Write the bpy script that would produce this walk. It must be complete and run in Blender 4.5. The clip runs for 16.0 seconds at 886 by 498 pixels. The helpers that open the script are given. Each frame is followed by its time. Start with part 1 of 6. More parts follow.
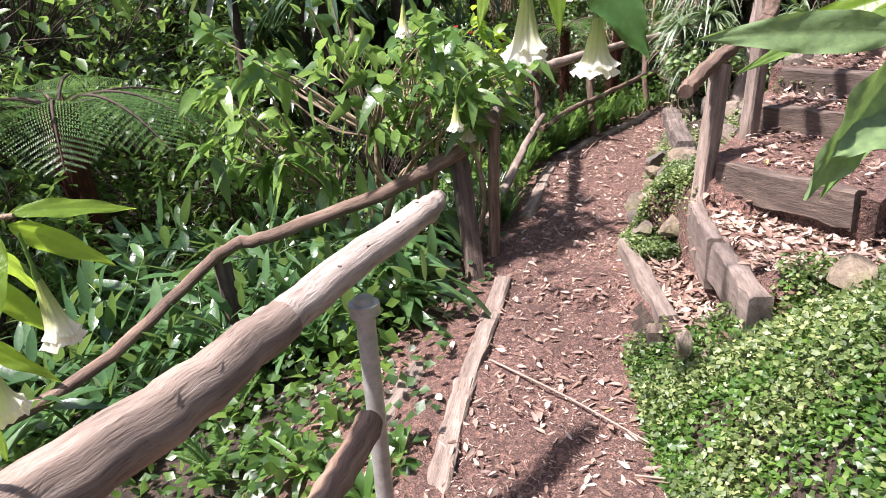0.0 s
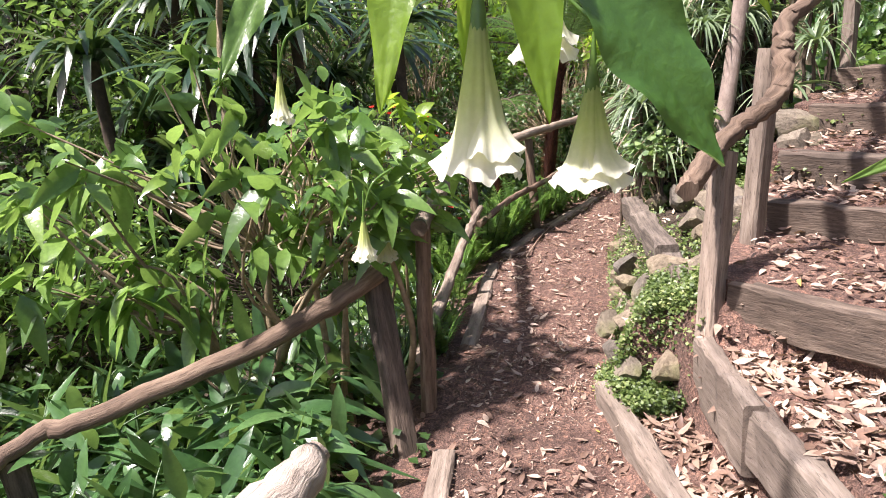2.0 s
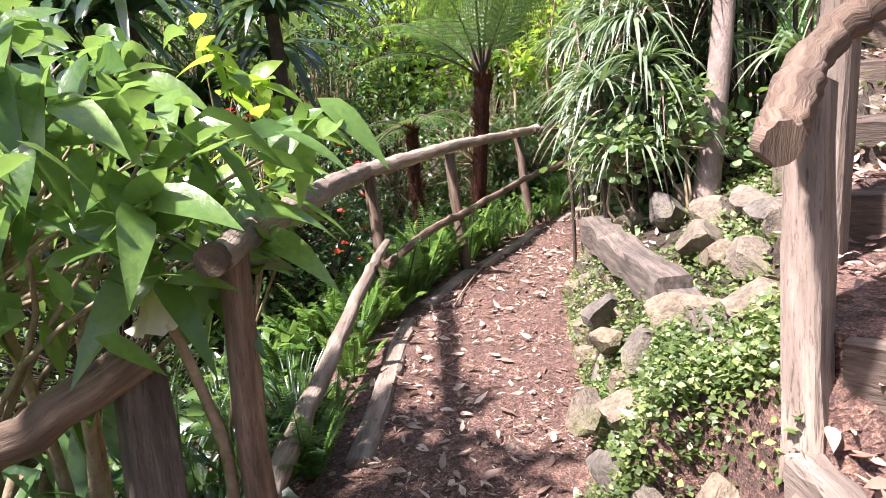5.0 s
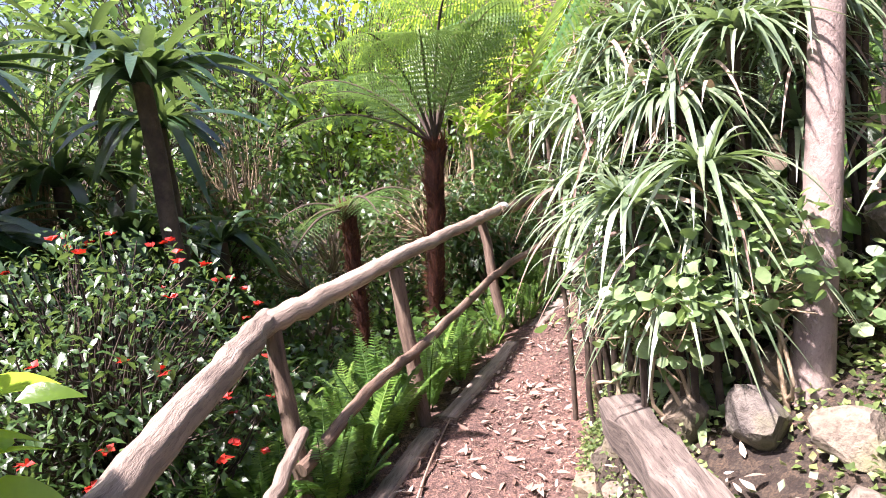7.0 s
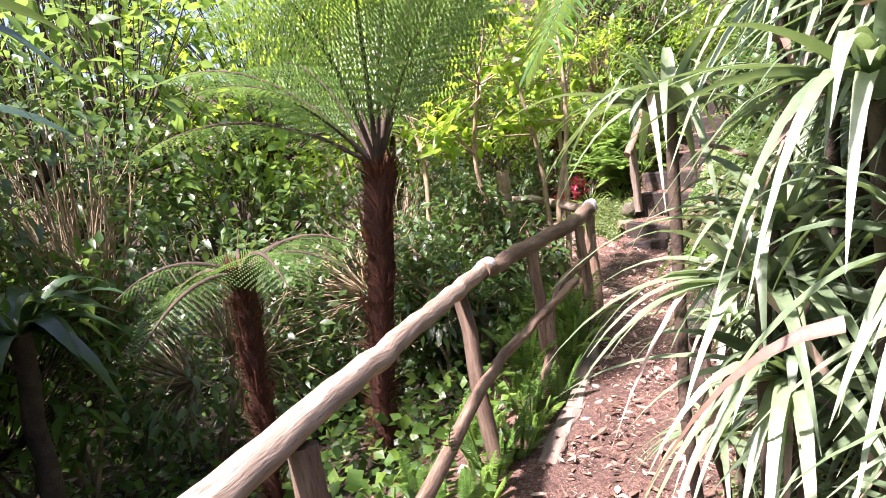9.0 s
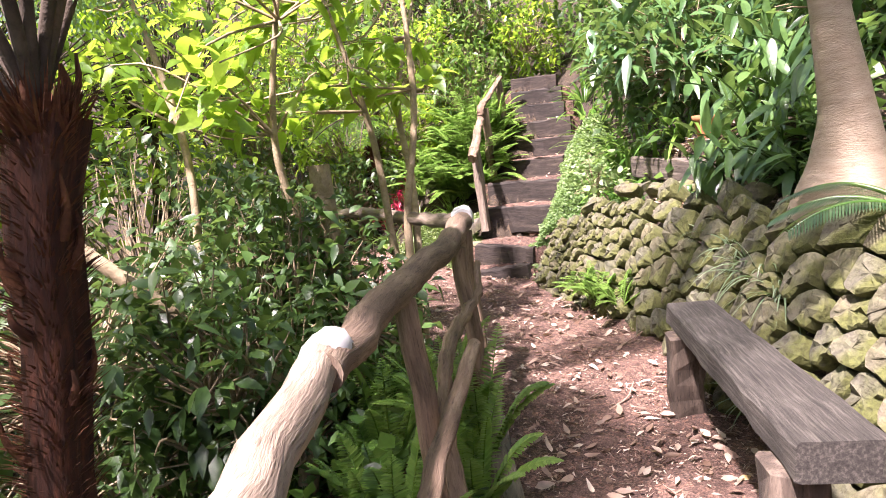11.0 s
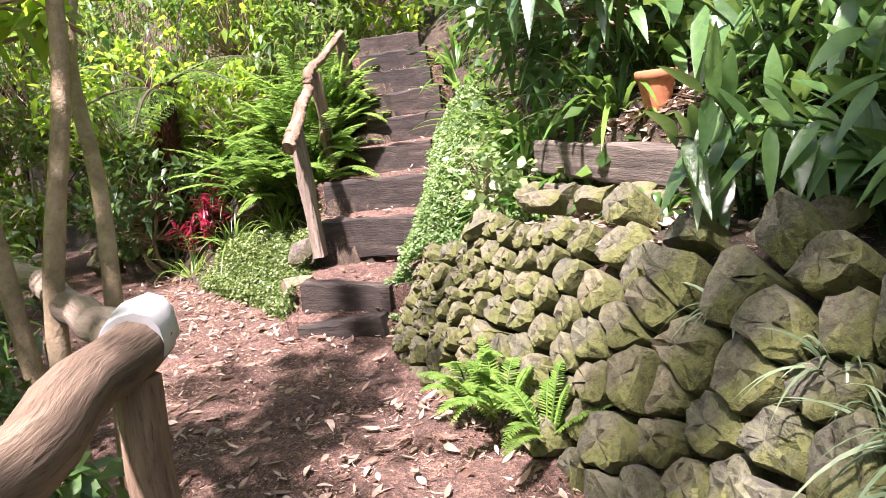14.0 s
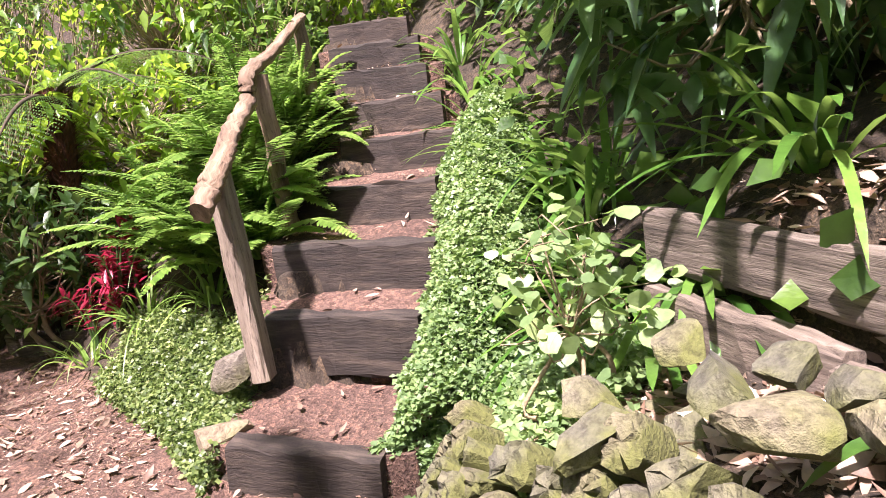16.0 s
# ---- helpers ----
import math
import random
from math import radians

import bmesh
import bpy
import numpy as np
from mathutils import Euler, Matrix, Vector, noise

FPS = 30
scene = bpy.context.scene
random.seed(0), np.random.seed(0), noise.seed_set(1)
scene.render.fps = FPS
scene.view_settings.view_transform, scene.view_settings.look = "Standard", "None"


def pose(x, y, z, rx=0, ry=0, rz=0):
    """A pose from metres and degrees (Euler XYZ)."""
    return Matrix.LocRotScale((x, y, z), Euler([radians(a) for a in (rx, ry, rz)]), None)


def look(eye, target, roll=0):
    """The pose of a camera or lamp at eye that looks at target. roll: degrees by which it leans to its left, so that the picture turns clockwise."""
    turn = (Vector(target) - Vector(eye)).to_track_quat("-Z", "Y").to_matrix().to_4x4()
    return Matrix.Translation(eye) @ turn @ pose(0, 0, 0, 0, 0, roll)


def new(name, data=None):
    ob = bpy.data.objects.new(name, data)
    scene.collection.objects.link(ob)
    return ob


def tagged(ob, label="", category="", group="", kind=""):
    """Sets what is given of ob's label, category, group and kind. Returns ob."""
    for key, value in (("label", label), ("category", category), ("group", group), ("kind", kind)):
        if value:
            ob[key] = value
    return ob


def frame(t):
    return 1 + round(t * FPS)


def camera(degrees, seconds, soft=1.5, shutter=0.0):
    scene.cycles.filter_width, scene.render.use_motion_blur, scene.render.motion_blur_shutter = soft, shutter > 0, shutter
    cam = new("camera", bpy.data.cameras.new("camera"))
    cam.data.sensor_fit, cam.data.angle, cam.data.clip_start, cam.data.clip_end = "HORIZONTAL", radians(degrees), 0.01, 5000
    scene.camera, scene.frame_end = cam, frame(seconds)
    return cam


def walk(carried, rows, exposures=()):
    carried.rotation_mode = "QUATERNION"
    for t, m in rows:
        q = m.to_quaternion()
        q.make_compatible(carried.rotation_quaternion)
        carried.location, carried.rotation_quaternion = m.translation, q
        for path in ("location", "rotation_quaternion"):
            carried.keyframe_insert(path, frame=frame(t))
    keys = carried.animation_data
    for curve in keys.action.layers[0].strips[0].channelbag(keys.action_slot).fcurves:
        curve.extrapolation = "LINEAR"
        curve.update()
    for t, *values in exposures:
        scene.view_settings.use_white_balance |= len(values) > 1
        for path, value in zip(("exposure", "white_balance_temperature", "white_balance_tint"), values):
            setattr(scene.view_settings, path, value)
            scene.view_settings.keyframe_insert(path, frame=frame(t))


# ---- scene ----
# ---------------------------------------------------------------- camera
cam = camera(66.0, 16.0, soft=0.95)
PATH = [
    (0, (0.036, -0.03, 1.457), (-0.039, 1.813, 0.685), -4.30),
    (0.5, (0.014, 0.428, 1.427), (0.041, 2.295, 0.711), -3.90),
    (1, (0.152, 0.799, 1.387), (0.209, 2.682, 0.714), -4.36),
    (1.5, (0.172, 1.064, 1.35), (0.265, 2.966, 0.74), -4.52),
    (2, (0.113, 1.257, 1.347), (0.254, 3.165, 0.764), -4.41),
    (2.5, (0.16, 1.376, 1.336), (0.344, 3.292, 0.793), -4.60),
    (3, (0.199, 1.522, 1.299), (0.432, 3.44, 0.783), -4.67),
    (5.5, (0.568, 3.123, 0.816), (0.944, 5.039, 0.385), -6.04),
    (6, (0.654, 3.513, 0.875), (1.069, 5.426, 0.468), -6.57),
    (6.5, (0.709, 3.838, 1.027), (1.162, 5.747, 0.635), -6.73),
    (7, (0.843, 4.149, 1.131), (1.334, 6.053, 0.762), -6.90),
    (7.5, (0.924, 4.52, 1.142), (1.449, 6.416, 0.787), -6.82),
    (8, (1.019, 4.901, 1.162), (1.564, 6.795, 0.823), -7.13),
    (10.5, (1.895, 7.814, 0.814), (2.956, 9.484, 0.525), -5.72),
    (11, (2.101, 8.07, 0.761), (3.298, 9.644, 0.462), -6.02),
    (11.5, (2.321, 8.293, 0.673), (3.589, 9.808, 0.361), -6.07),
    (12, (2.562, 8.571, 0.646), (3.91, 10.013, 0.325), -6.12),
    (12.5, (2.771, 8.788, 0.628), (4.166, 10.184, 0.305), -6.22),
    (13, (3.089, 9.071, 0.621), (4.506, 10.439, 0.277), -6.31),
    (13.5, (3.417, 9.354, 0.642), (4.849, 10.701, 0.274), -6.44),
    (14, (3.796, 9.55, 0.707), (5.24, 10.878, 0.318), -6.89),
    (14.5, (4.12, 9.802, 0.766), (5.574, 11.115, 0.365), -6.85),
    (15, (4.449, 10.099, 0.849), (5.931, 11.377, 0.436), -6.74),
    (15.5, (4.756, 10.423, 0.909), (6.238, 11.696, 0.482), -7.46),
    (16, (5.004, 10.811, 0.877), (6.487, 12.086, 0.456), -7.07),
]
walk(cam, [(t, look(eye, target, roll)) for t, eye, target, roll in PATH],
     exposures=[(0.0, 1.35, 6080, 25), (1.5, 1.38, 6280, 22), (3.0, 1.4, 6350, 21), (5.5, 1.87, 6100, 26), (8.0, 2.05, 6250, 33), (10.5, 2.12, 6350, 33), (13.0, 2.12, 6300, 32), (14.5, 2.0, 6280, 31), (16.0, 1.87, 6350, 32)])

# ---------------------------------------------------------------- light
SUN_ELEV, SUN_AZ = 62.0, 255.0
world = bpy.data.worlds.new("world")
scene.world = world
world.use_nodes = True
wn = world.node_tree
sky = wn.nodes.new("ShaderNodeTexSky")
sky.sky_type, sky.sun_disc = "NISHITA", False
sky.sun_elevation, sky.sun_rotation = radians(SUN_ELEV), radians(SUN_AZ)
sky.air_density, sky.dust_density = 1.0, 3.0
wn.links.new(sky.outputs[0], wn.nodes["Background"].inputs[0])
wn.nodes["Background"].inputs[1].default_value = 0.075
sun_data = bpy.data.lights.new("sun", "SUN")
sun_data.energy, sun_data.angle, sun_data.color = 5.0, radians(2.5), (1.0, 0.95, 0.87)
sun = new("sun", sun_data)
sd = Vector((math.sin(radians(SUN_AZ)) * math.cos(radians(SUN_ELEV)), math.cos(radians(SUN_AZ)) * math.cos(radians(SUN_ELEV)), math.sin(radians(SUN_ELEV))))
sun.matrix_world = look(sd * 30, (0, 0, 0))

# ---------------------------------------------------------------- materials
RNG = np.random.default_rng(7)


def nodes_of(name):
    m = bpy.data.materials.new(name)
    m.use_nodes = True
    nt = m.node_tree
    return m, nt, nt.nodes["Principled BSDF"]


def add(nt, kind, **inputs):
    n = nt.nodes.new(kind)
    for k, v in inputs.items():
        n.inputs[k.replace("_", " ")].default_value = v
    return n


def ramp(nt, fac, stops):
    r = nt.nodes.new("ShaderNodeValToRGB")
    els = r.color_ramp.elements
    while len(els) < len(stops):
        els.new(0.5)
    for e, (p, c) in zip(els, stops):
        e.position, e.color = p, (*c, 1)
    nt.links.new(fac, r.inputs[0])
    return r


def mix(nt, fac, a, b, mode="MIX"):
    n = nt.nodes.new("ShaderNodeMix")
    n.data_type, n.blend_type = "RGBA", mode
    for sock, v in ((n.inputs[0], fac), (n.inputs[6], a), (n.inputs[7], b)):
        if hasattr(v, "is_linked"):
            nt.links.new(v, sock)
        elif isinstance(v, tuple):
            sock.default_value = (*v, 1)
        else:
            sock.default_value = v
    return n.outputs[2]


def bump(nt, height, strength, dist, bsdf):
    b = add(nt, "ShaderNodeBump", Strength=strength, Distance=dist)
    nt.links.new(height, b.inputs["Height"])
    nt.links.new(b.outputs[0], bsdf.inputs["Normal"])


def coords(nt, scale=(1, 1, 1)):
    tc = nt.nodes.new("ShaderNodeTexCoord")
    mp = nt.nodes.new("ShaderNodeMapping")
    mp.inputs["Scale"].default_value = scale
    nt.links.new(tc.outputs["Object"], mp.inputs[0])
    return mp.outputs[0]


def noise_tex(nt, vec, scale, detail=4, rough=0.6):
    n = add(nt, "ShaderNodeTexNoise", Scale=scale, Detail=detail, Roughness=rough)
    nt.links.new(vec, n.inputs["Vector"])
    return n.outputs[0]


def leaf_mat(name, stops, gloss=0.35, through_light=0.35, rib=0.0, tint=(0.5, 0.72, 0.2)):
    """Leaf blade: colour differs from leaf to leaf, some light passes through."""
    m, nt, b = nodes_of(name)
    g = nt.nodes.new("ShaderNodeNewGeometry")
    vec = coords(nt)
    n1 = noise_tex(nt, vec, 1.3, 2)
    n2 = noise_tex(nt, vec, 45, 3)
    f = nt.nodes.new("ShaderNodeMath")
    f.operation = "MULTIPLY_ADD"
    f.inputs[1].default_value = 0.75
    nt.links.new(g.outputs["Random Per Island"], f.inputs[0])
    s = nt.nodes.new("ShaderNodeMath")
    s.operation = "MULTIPLY_ADD"
    s.inputs[1].default_value, s.inputs[2].default_value = 0.9, -0.32
    nt.links.new(n1, s.inputs[0])
    nt.links.new(s.outputs[0], f.inputs[2])
    col = ramp(nt, f.outputs[0], stops).outputs[0]
    mott = ramp(nt, n2, [(0.3, (0.7, 0.72, 0.7)), (0.7, (1.12, 1.1, 1.0))]).outputs[0]
    col = mix(nt, 1.0, col, mott, "MULTIPLY")
    nt.links.new(col, b.inputs["Base Color"])
    b.inputs["Roughness"].default_value = gloss
    b.inputs["Specular IOR Level"].default_value = 0.75
    bump(nt, n2, 0.25, 0.01, b)
    t = nt.nodes.new("ShaderNodeBsdfTranslucent")
    tc = mix(nt, 0.5, col, tint, "MIX")
    tc = mix(nt, 1.0, tc, (0.8, 0.85, 0.65), "MULTIPLY")
    nt.links.new(tc, t.inputs[0])
    ms = nt.nodes.new("ShaderNodeMixShader")
    ms.inputs[0].default_value = through_light
    nt.links.new(b.outputs[0], ms.inputs[1])
    nt.links.new(t.outputs[0], ms.inputs[2])
    nt.links.new(ms.outputs[0], nt.nodes["Material Output"].inputs[0])
    return m


def petal_mat():
    """Trumpet petal: lime ribs and tube, creamy white towards the rim."""
    m, nt, b = nodes_of("trumpet_petal")
    at = nt.nodes.new("ShaderNodeAttribute")
    at.attribute_name = "grain"
    sp = nt.nodes.new("ShaderNodeSeparateXYZ")
    nt.links.new(at.outputs["Vector"], sp.inputs[0])
    col = ramp(nt, sp.outputs["Z"], [(0.0, (0.42, 0.52, 0.12)), (0.5, (0.7, 0.76, 0.3)), (0.82, (0.84, 0.84, 0.62)), (1.0, (0.87, 0.86, 0.76))]).outputs[0]
    n2 = noise_tex(nt, coords(nt), 60, 3)
    col = mix(nt, 1.0, col, ramp(nt, n2, [(0.3, (0.9, 0.92, 0.84)), (0.7, (1.0, 1.0, 1.0))]).outputs[0], "MULTIPLY")
    nt.links.new(col, b.inputs["Base Color"])
    b.inputs["Roughness"].default_value = 0.5
    bump(nt, n2, 0.2, 0.006, b)
    t = nt.nodes.new("ShaderNodeBsdfTranslucent")
    nt.links.new(col, t.inputs[0])
    ms = nt.nodes.new("ShaderNodeMixShader")
    ms.inputs[0].default_value = 0.5
    nt.links.new(b.outputs[0], ms.inputs[1])
    nt.links.new(t.outputs[0], ms.inputs[2])
    nt.links.new(ms.outputs[0], nt.nodes["Material Output"].inputs[0])
    return m


def grain_coords(nt, scale):
    """Coordinates that run along a round log."""
    at = nt.nodes.new("ShaderNodeAttribute")
    at.attribute_name = "grain"
    mp = nt.nodes.new("ShaderNodeMapping")
    mp.inputs["Scale"].default_value = scale
    nt.links.new(at.outputs["Vector"], mp.inputs[0])
    return mp.outputs[0]


def wood_mat(name, stops, stretch=(1, 1, 1), rough=0.85, deep=0.6, scale=9, grain=False):
    """Weathered timber: long grain, checks and grey patches."""
    m, nt, b = nodes_of(name)
    vec = grain_coords(nt, stretch) if grain else coords(nt, stretch)
    n1 = noise_tex(nt, vec, scale, 6, 0.65)
    n2 = noise_tex(nt, coords(nt), 2.2, 3)
    n3 = noise_tex(nt, vec, scale * 5, 4, 0.7)
    oi = nt.nodes.new("ShaderNodeObjectInfo")
    col = ramp(nt, n1, stops).outputs[0]
    shade = ramp(nt, n2, [(0.3, (0.72, 0.7, 0.68)), (0.7, (1.15, 1.13, 1.1))]).outputs[0]
    col = mix(nt, 1.0, col, shade, "MULTIPLY")
    vary = ramp(nt, oi.outputs["Random"], [(0.0, (0.8, 0.8, 0.8)), (1.0, (1.15, 1.12, 1.08))]).outputs[0]
    col = mix(nt, 1.0, col, vary, "MULTIPLY")
    crack = ramp(nt, n3, [(0.33, (0.3, 0.28, 0.26)), (0.45, (1, 1, 1))]).outputs[0]
    col = mix(nt, deep, col, mix(nt, 1.0, col, crack, "MULTIPLY"))
    nt.links.new(col, b.inputs["Base Color"])
    b.inputs["Roughness"].default_value = rough
    bump(nt, n3, 0.6, 0.012, b)
    return m


def stone_mat(name, stops, moss=(0.13, 0.15, 0.035), moss_at=0.55):
    m, nt, b = nodes_of(name)
    vec = coords(nt)
    oi = nt.nodes.new("ShaderNodeObjectInfo")
    g = nt.nodes.new("ShaderNodeNewGeometry")
    n1 = noise_tex(nt, vec, 7, 6, 0.65)
    n2 = noise_tex(nt, vec, 40, 4, 0.7)
    n3 = noise_tex(nt, vec, 3.1, 4, 0.6)
    col = ramp(nt, n1, stops).outputs[0]
    vary = ramp(nt, oi.outputs["Random"], [(0.0, (0.72, 0.74, 0.78)), (0.5, (1.0, 0.98, 0.93)), (1.0, (1.2, 1.12, 0.95))]).outputs[0]
    col = mix(nt, 1.0, col, vary, "MULTIPLY")
    mk = ramp(nt, n3, [(moss_at - 0.08, (0, 0, 0)), (moss_at + 0.1, (1, 1, 1))]).outputs[0]
    col = mix(nt, mk, col, moss)
    spots = ramp(nt, n2, [(0.36, (0.62, 0.6, 0.57)), (0.5, (1, 1, 1)), (0.72, (1.25, 1.25, 1.2))]).outputs[0]
    col = mix(nt, 1.0, col, spots, "MULTIPLY")
    nt.links.new(col, b.inputs["Base Color"])
    b.inputs["Roughness"].default_value = 0.92
    bump(nt, n2, 0.8, 0.02, b)
    return m


def soil_mat(name, stops, fine=60):
    m, nt, b = nodes_of(name)
    vec = coords(nt)
    warp = nt.nodes.new("ShaderNodeVectorMath")
    warp.operation = "MULTIPLY_ADD"
    wn_ = add(nt, "ShaderNodeTexNoise", Scale=38.0, Detail=3.0)
    nt.links.new(vec, wn_.inputs["Vector"])
    nt.links.new(wn_.outputs["Color"], warp.inputs[0])
    warp.inputs[1].default_value = (0.05, 0.05, 0.05)
    nt.links.new(vec, warp.inputs[2])
    v = add(nt, "ShaderNodeTexVoronoi", Scale=fine)
    nt.links.new(warp.outputs[0], v.inputs["Vector"])
    n1 = noise_tex(nt, vec, 1.2, 4)
    n2 = noise_tex(nt, vec, 130, 4, 0.75)
    col = ramp(nt, n2, stops).outputs[0]
    chips = ramp(nt, v.outputs["Color"], [(0.15, (0.55, 0.5, 0.48)), (0.6, (1, 1, 1)), (0.95, (1.7, 1.55, 1.4))]).outputs[0]
    col = mix(nt, 1.0, col, chips, "MULTIPLY")
    patch = ramp(nt, n1, [(0.35, (0.7, 0.68, 0.66)), (0.65, (1.15, 1.12, 1.08))]).outputs[0]
    col = mix(nt, 1.0, col, patch, "MULTIPLY")
    nt.links.new(col, b.inputs["Base Color"])
    b.inputs["Roughness"].default_value = 0.95
    h = mix(nt, 0.5, v.outputs["Distance"], n2)
    bump(nt, h, 0.9, 0.03, b)
    return m


def plain_mat(name, colour, rough=0.5, metal=0.0, spots=0.25, scale=25):
    m, nt, b = nodes_of(name)
    n = noise_tex(nt, coords(nt), scale, 5, 0.7)
    lo, hi = tuple(c * (1 - spots) for c in colour), tuple(min(1, c * (1 + spots)) for c in colour)
    nt.links.new(ramp(nt, n, [(0.3, lo), (0.7, hi)]).outputs[0], b.inputs["Base Color"])
    b.inputs["Roughness"].default_value, b.inputs["Metallic"].default_value = rough, metal
    bump(nt, n, 0.2, 0.01, b)
    return m


M_mulch = soil_mat("mulch", [(0.28, (0.04, 0.024, 0.019)), (0.5, (0.17, 0.1, 0.078)), (0.72, (0.36, 0.235, 0.185))])
# Also colours the mulch bank right of the path: its shade is painted in.
M_soil_shade = soil_mat("soil_and_shaded_mulch", [(0.3, (0.02, 0.014, 0.01)), (0.5, (0.06, 0.045, 0.03)), (0.75, (0.14, 0.1, 0.07))], 35)
M_log = wood_mat("peeled_log", [(0.25, (0.11, 0.082, 0.062)), (0.5, (0.28, 0.225, 0.178)), (0.75, (0.46, 0.39, 0.325))], (11, 11, 1.3), 0.8, 0.7, 2.4, True)
# Bare log wood, made lighter for the strong sun on the handrail tip.
M_sunlit_bare = wood_mat("sunlit_bare_log", [(0.25, (0.22, 0.17, 0.13)), (0.5, (0.5, 0.43, 0.36)), (0.75, (0.74, 0.68, 0.6))], (11, 11, 1.3), 0.7, 0.75, 2.4, True)
M_pole = wood_mat("old_rail_wood", [(0.25, (0.06, 0.04, 0.028)), (0.5, (0.19, 0.13, 0.09)), (0.75, (0.36, 0.275, 0.2))], (11, 11, 1.3), 0.85, 0.75, 2.6, True)
M_sleeper = wood_mat("sleeper_wood", [(0.25, (0.035, 0.026, 0.02)), (0.5, (0.1, 0.075, 0.058)), (0.75, (0.24, 0.19, 0.15))], (1.2, 10, 10), 0.9, 0.8, 2.5)
# Dark timber, darkened further: the filtered sun on the steps is in its colour.
M_step = wood_mat("shade_dark_step_timber", [(0.25, (0.012, 0.009, 0.008)), (0.5, (0.036, 0.027, 0.022)), (0.78, (0.12, 0.092, 0.074))], (1.2, 10, 10), 0.85, 0.8, 2.5)
M_board = wood_mat("board_wood", [(0.25, (0.1, 0.08, 0.065)), (0.5, (0.23, 0.185, 0.15)), (0.75, (0.38, 0.325, 0.275))], (1.2, 10, 10), 0.9, 0.8, 2.5)
M_oldlog = wood_mat("split_grey_timber", [(0.28, (0.03, 0.024, 0.02)), (0.5, (0.15, 0.122, 0.1)), (0.75, (0.31, 0.265, 0.225))], (1.0, 20, 20), 0.9, 0.95, 2.2)
M_bench = wood_mat("bench_wood", [(0.3, (0.016, 0.014, 0.012)), (0.5, (0.055, 0.049, 0.043)), (0.75, (0.16, 0.147, 0.13))], (0.9, 26, 26), 0.85, 0.98, 4.5)
M_fernbark = wood_mat("fern_trunk_fibre", [(0.25, (0.018, 0.006, 0.003)), (0.5, (0.075, 0.022, 0.01)), (0.75, (0.17, 0.055, 0.02))], (12, 12, 2), 0.95, 0.8, 4, True)
M_fibre = wood_mat("fern_fibre", [(0.25, (0.03, 0.01, 0.005)), (0.5, (0.1, 0.035, 0.015)), (0.75, (0.2, 0.08, 0.03))], (1, 1, 1), 0.95, 0.3, 12)
M_bark = wood_mat("tree_bark", [(0.25, (0.16, 0.12, 0.104)), (0.5, (0.28, 0.222, 0.193)), (0.75, (0.38, 0.322, 0.285))], (5, 5, 3), 0.85, 0.3, 4, True)
M_palmbark = wood_mat("palm_bark", [(0.25, (0.33, 0.25, 0.18)), (0.5, (0.42, 0.33, 0.25)), (0.75, (0.5, 0.41, 0.32))], (3, 3, 14), 0.8, 0.35, 3, True)
M_twig = wood_mat("twig_bark", [(0.25, (0.16, 0.12, 0.07)), (0.5, (0.32, 0.25, 0.16)), (0.75, (0.48, 0.4, 0.28))], (1, 1, 1), 0.8, 0.3, 14)
M_dark = wood_mat("dark_stem", [(0.25, (0.03, 0.022, 0.016)), (0.5, (0.07, 0.05, 0.035)), (0.75, (0.13, 0.1, 0.07))], (1, 1, 1), 0.9, 0.3, 10)
M_stone = stone_mat("wall_stone", [(0.25, (0.07, 0.064, 0.052)), (0.5, (0.165, 0.15, 0.12)), (0.75, (0.3, 0.275, 0.22))], (0.1, 0.105, 0.03), 0.46)
M_pale = stone_mat("pale_stone", [(0.25, (0.1, 0.083, 0.065)), (0.5, (0.19, 0.16, 0.125)), (0.75, (0.31, 0.265, 0.21))], (0.12, 0.12, 0.05), 0.58)
M_tape = plain_mat("white_tape", (0.44, 0.44, 0.44), 0.5, 0, 0.15)
M_steel = plain_mat("galvanised_steel", (0.42, 0.43, 0.38), 0.5, 0.55, 0.25)
M_dryleaf = leaf_mat("dry_leaf", [(0.0, (0.1, 0.05, 0.035)), (0.35, (0.25, 0.155, 0.115)), (0.65, (0.4, 0.29, 0.23)), (0.92, (0.62, 0.51, 0.43)), (1.0, (0.55, 0.34, 0.07))], 0.6, 0.1, 0, (0.5, 0.3, 0.15))
M_trumpet = leaf_mat("trumpet_leaf", [(0.0, (0.05, 0.12, 0.03)), (0.5, (0.125, 0.235, 0.055)), (1.0, (0.27, 0.42, 0.1))], 0.25, 0.42)
M_ginger = leaf_mat("ginger_leaf", [(0.0, (0.03, 0.08, 0.028)), (0.5, (0.065, 0.15, 0.05)), (1.0, (0.135, 0.25, 0.085))], 0.3, 0.25)
M_shell = leaf_mat("shell_ginger_leaf", [(0.0, (0.045, 0.11, 0.035)), (0.5, (0.1, 0.2, 0.06)), (1.0, (0.19, 0.33, 0.1))], 0.28, 0.3)
M_fern = leaf_mat("fern_leaf", [(0.0, (0.03, 0.08, 0.018)), (0.5, (0.085, 0.185, 0.035)), (1.0, (0.19, 0.33, 0.06))], 0.4, 0.4)
# Light fern green; sunlight is put into this brighter copy of M_fern.
M_fern_pale_lit = leaf_mat("pale_lit_fern_leaf", [(0.0, (0.1, 0.2, 0.04)), (0.5, (0.2, 0.35, 0.07)), (1.0, (0.36, 0.5, 0.13))], 0.4, 0.5)
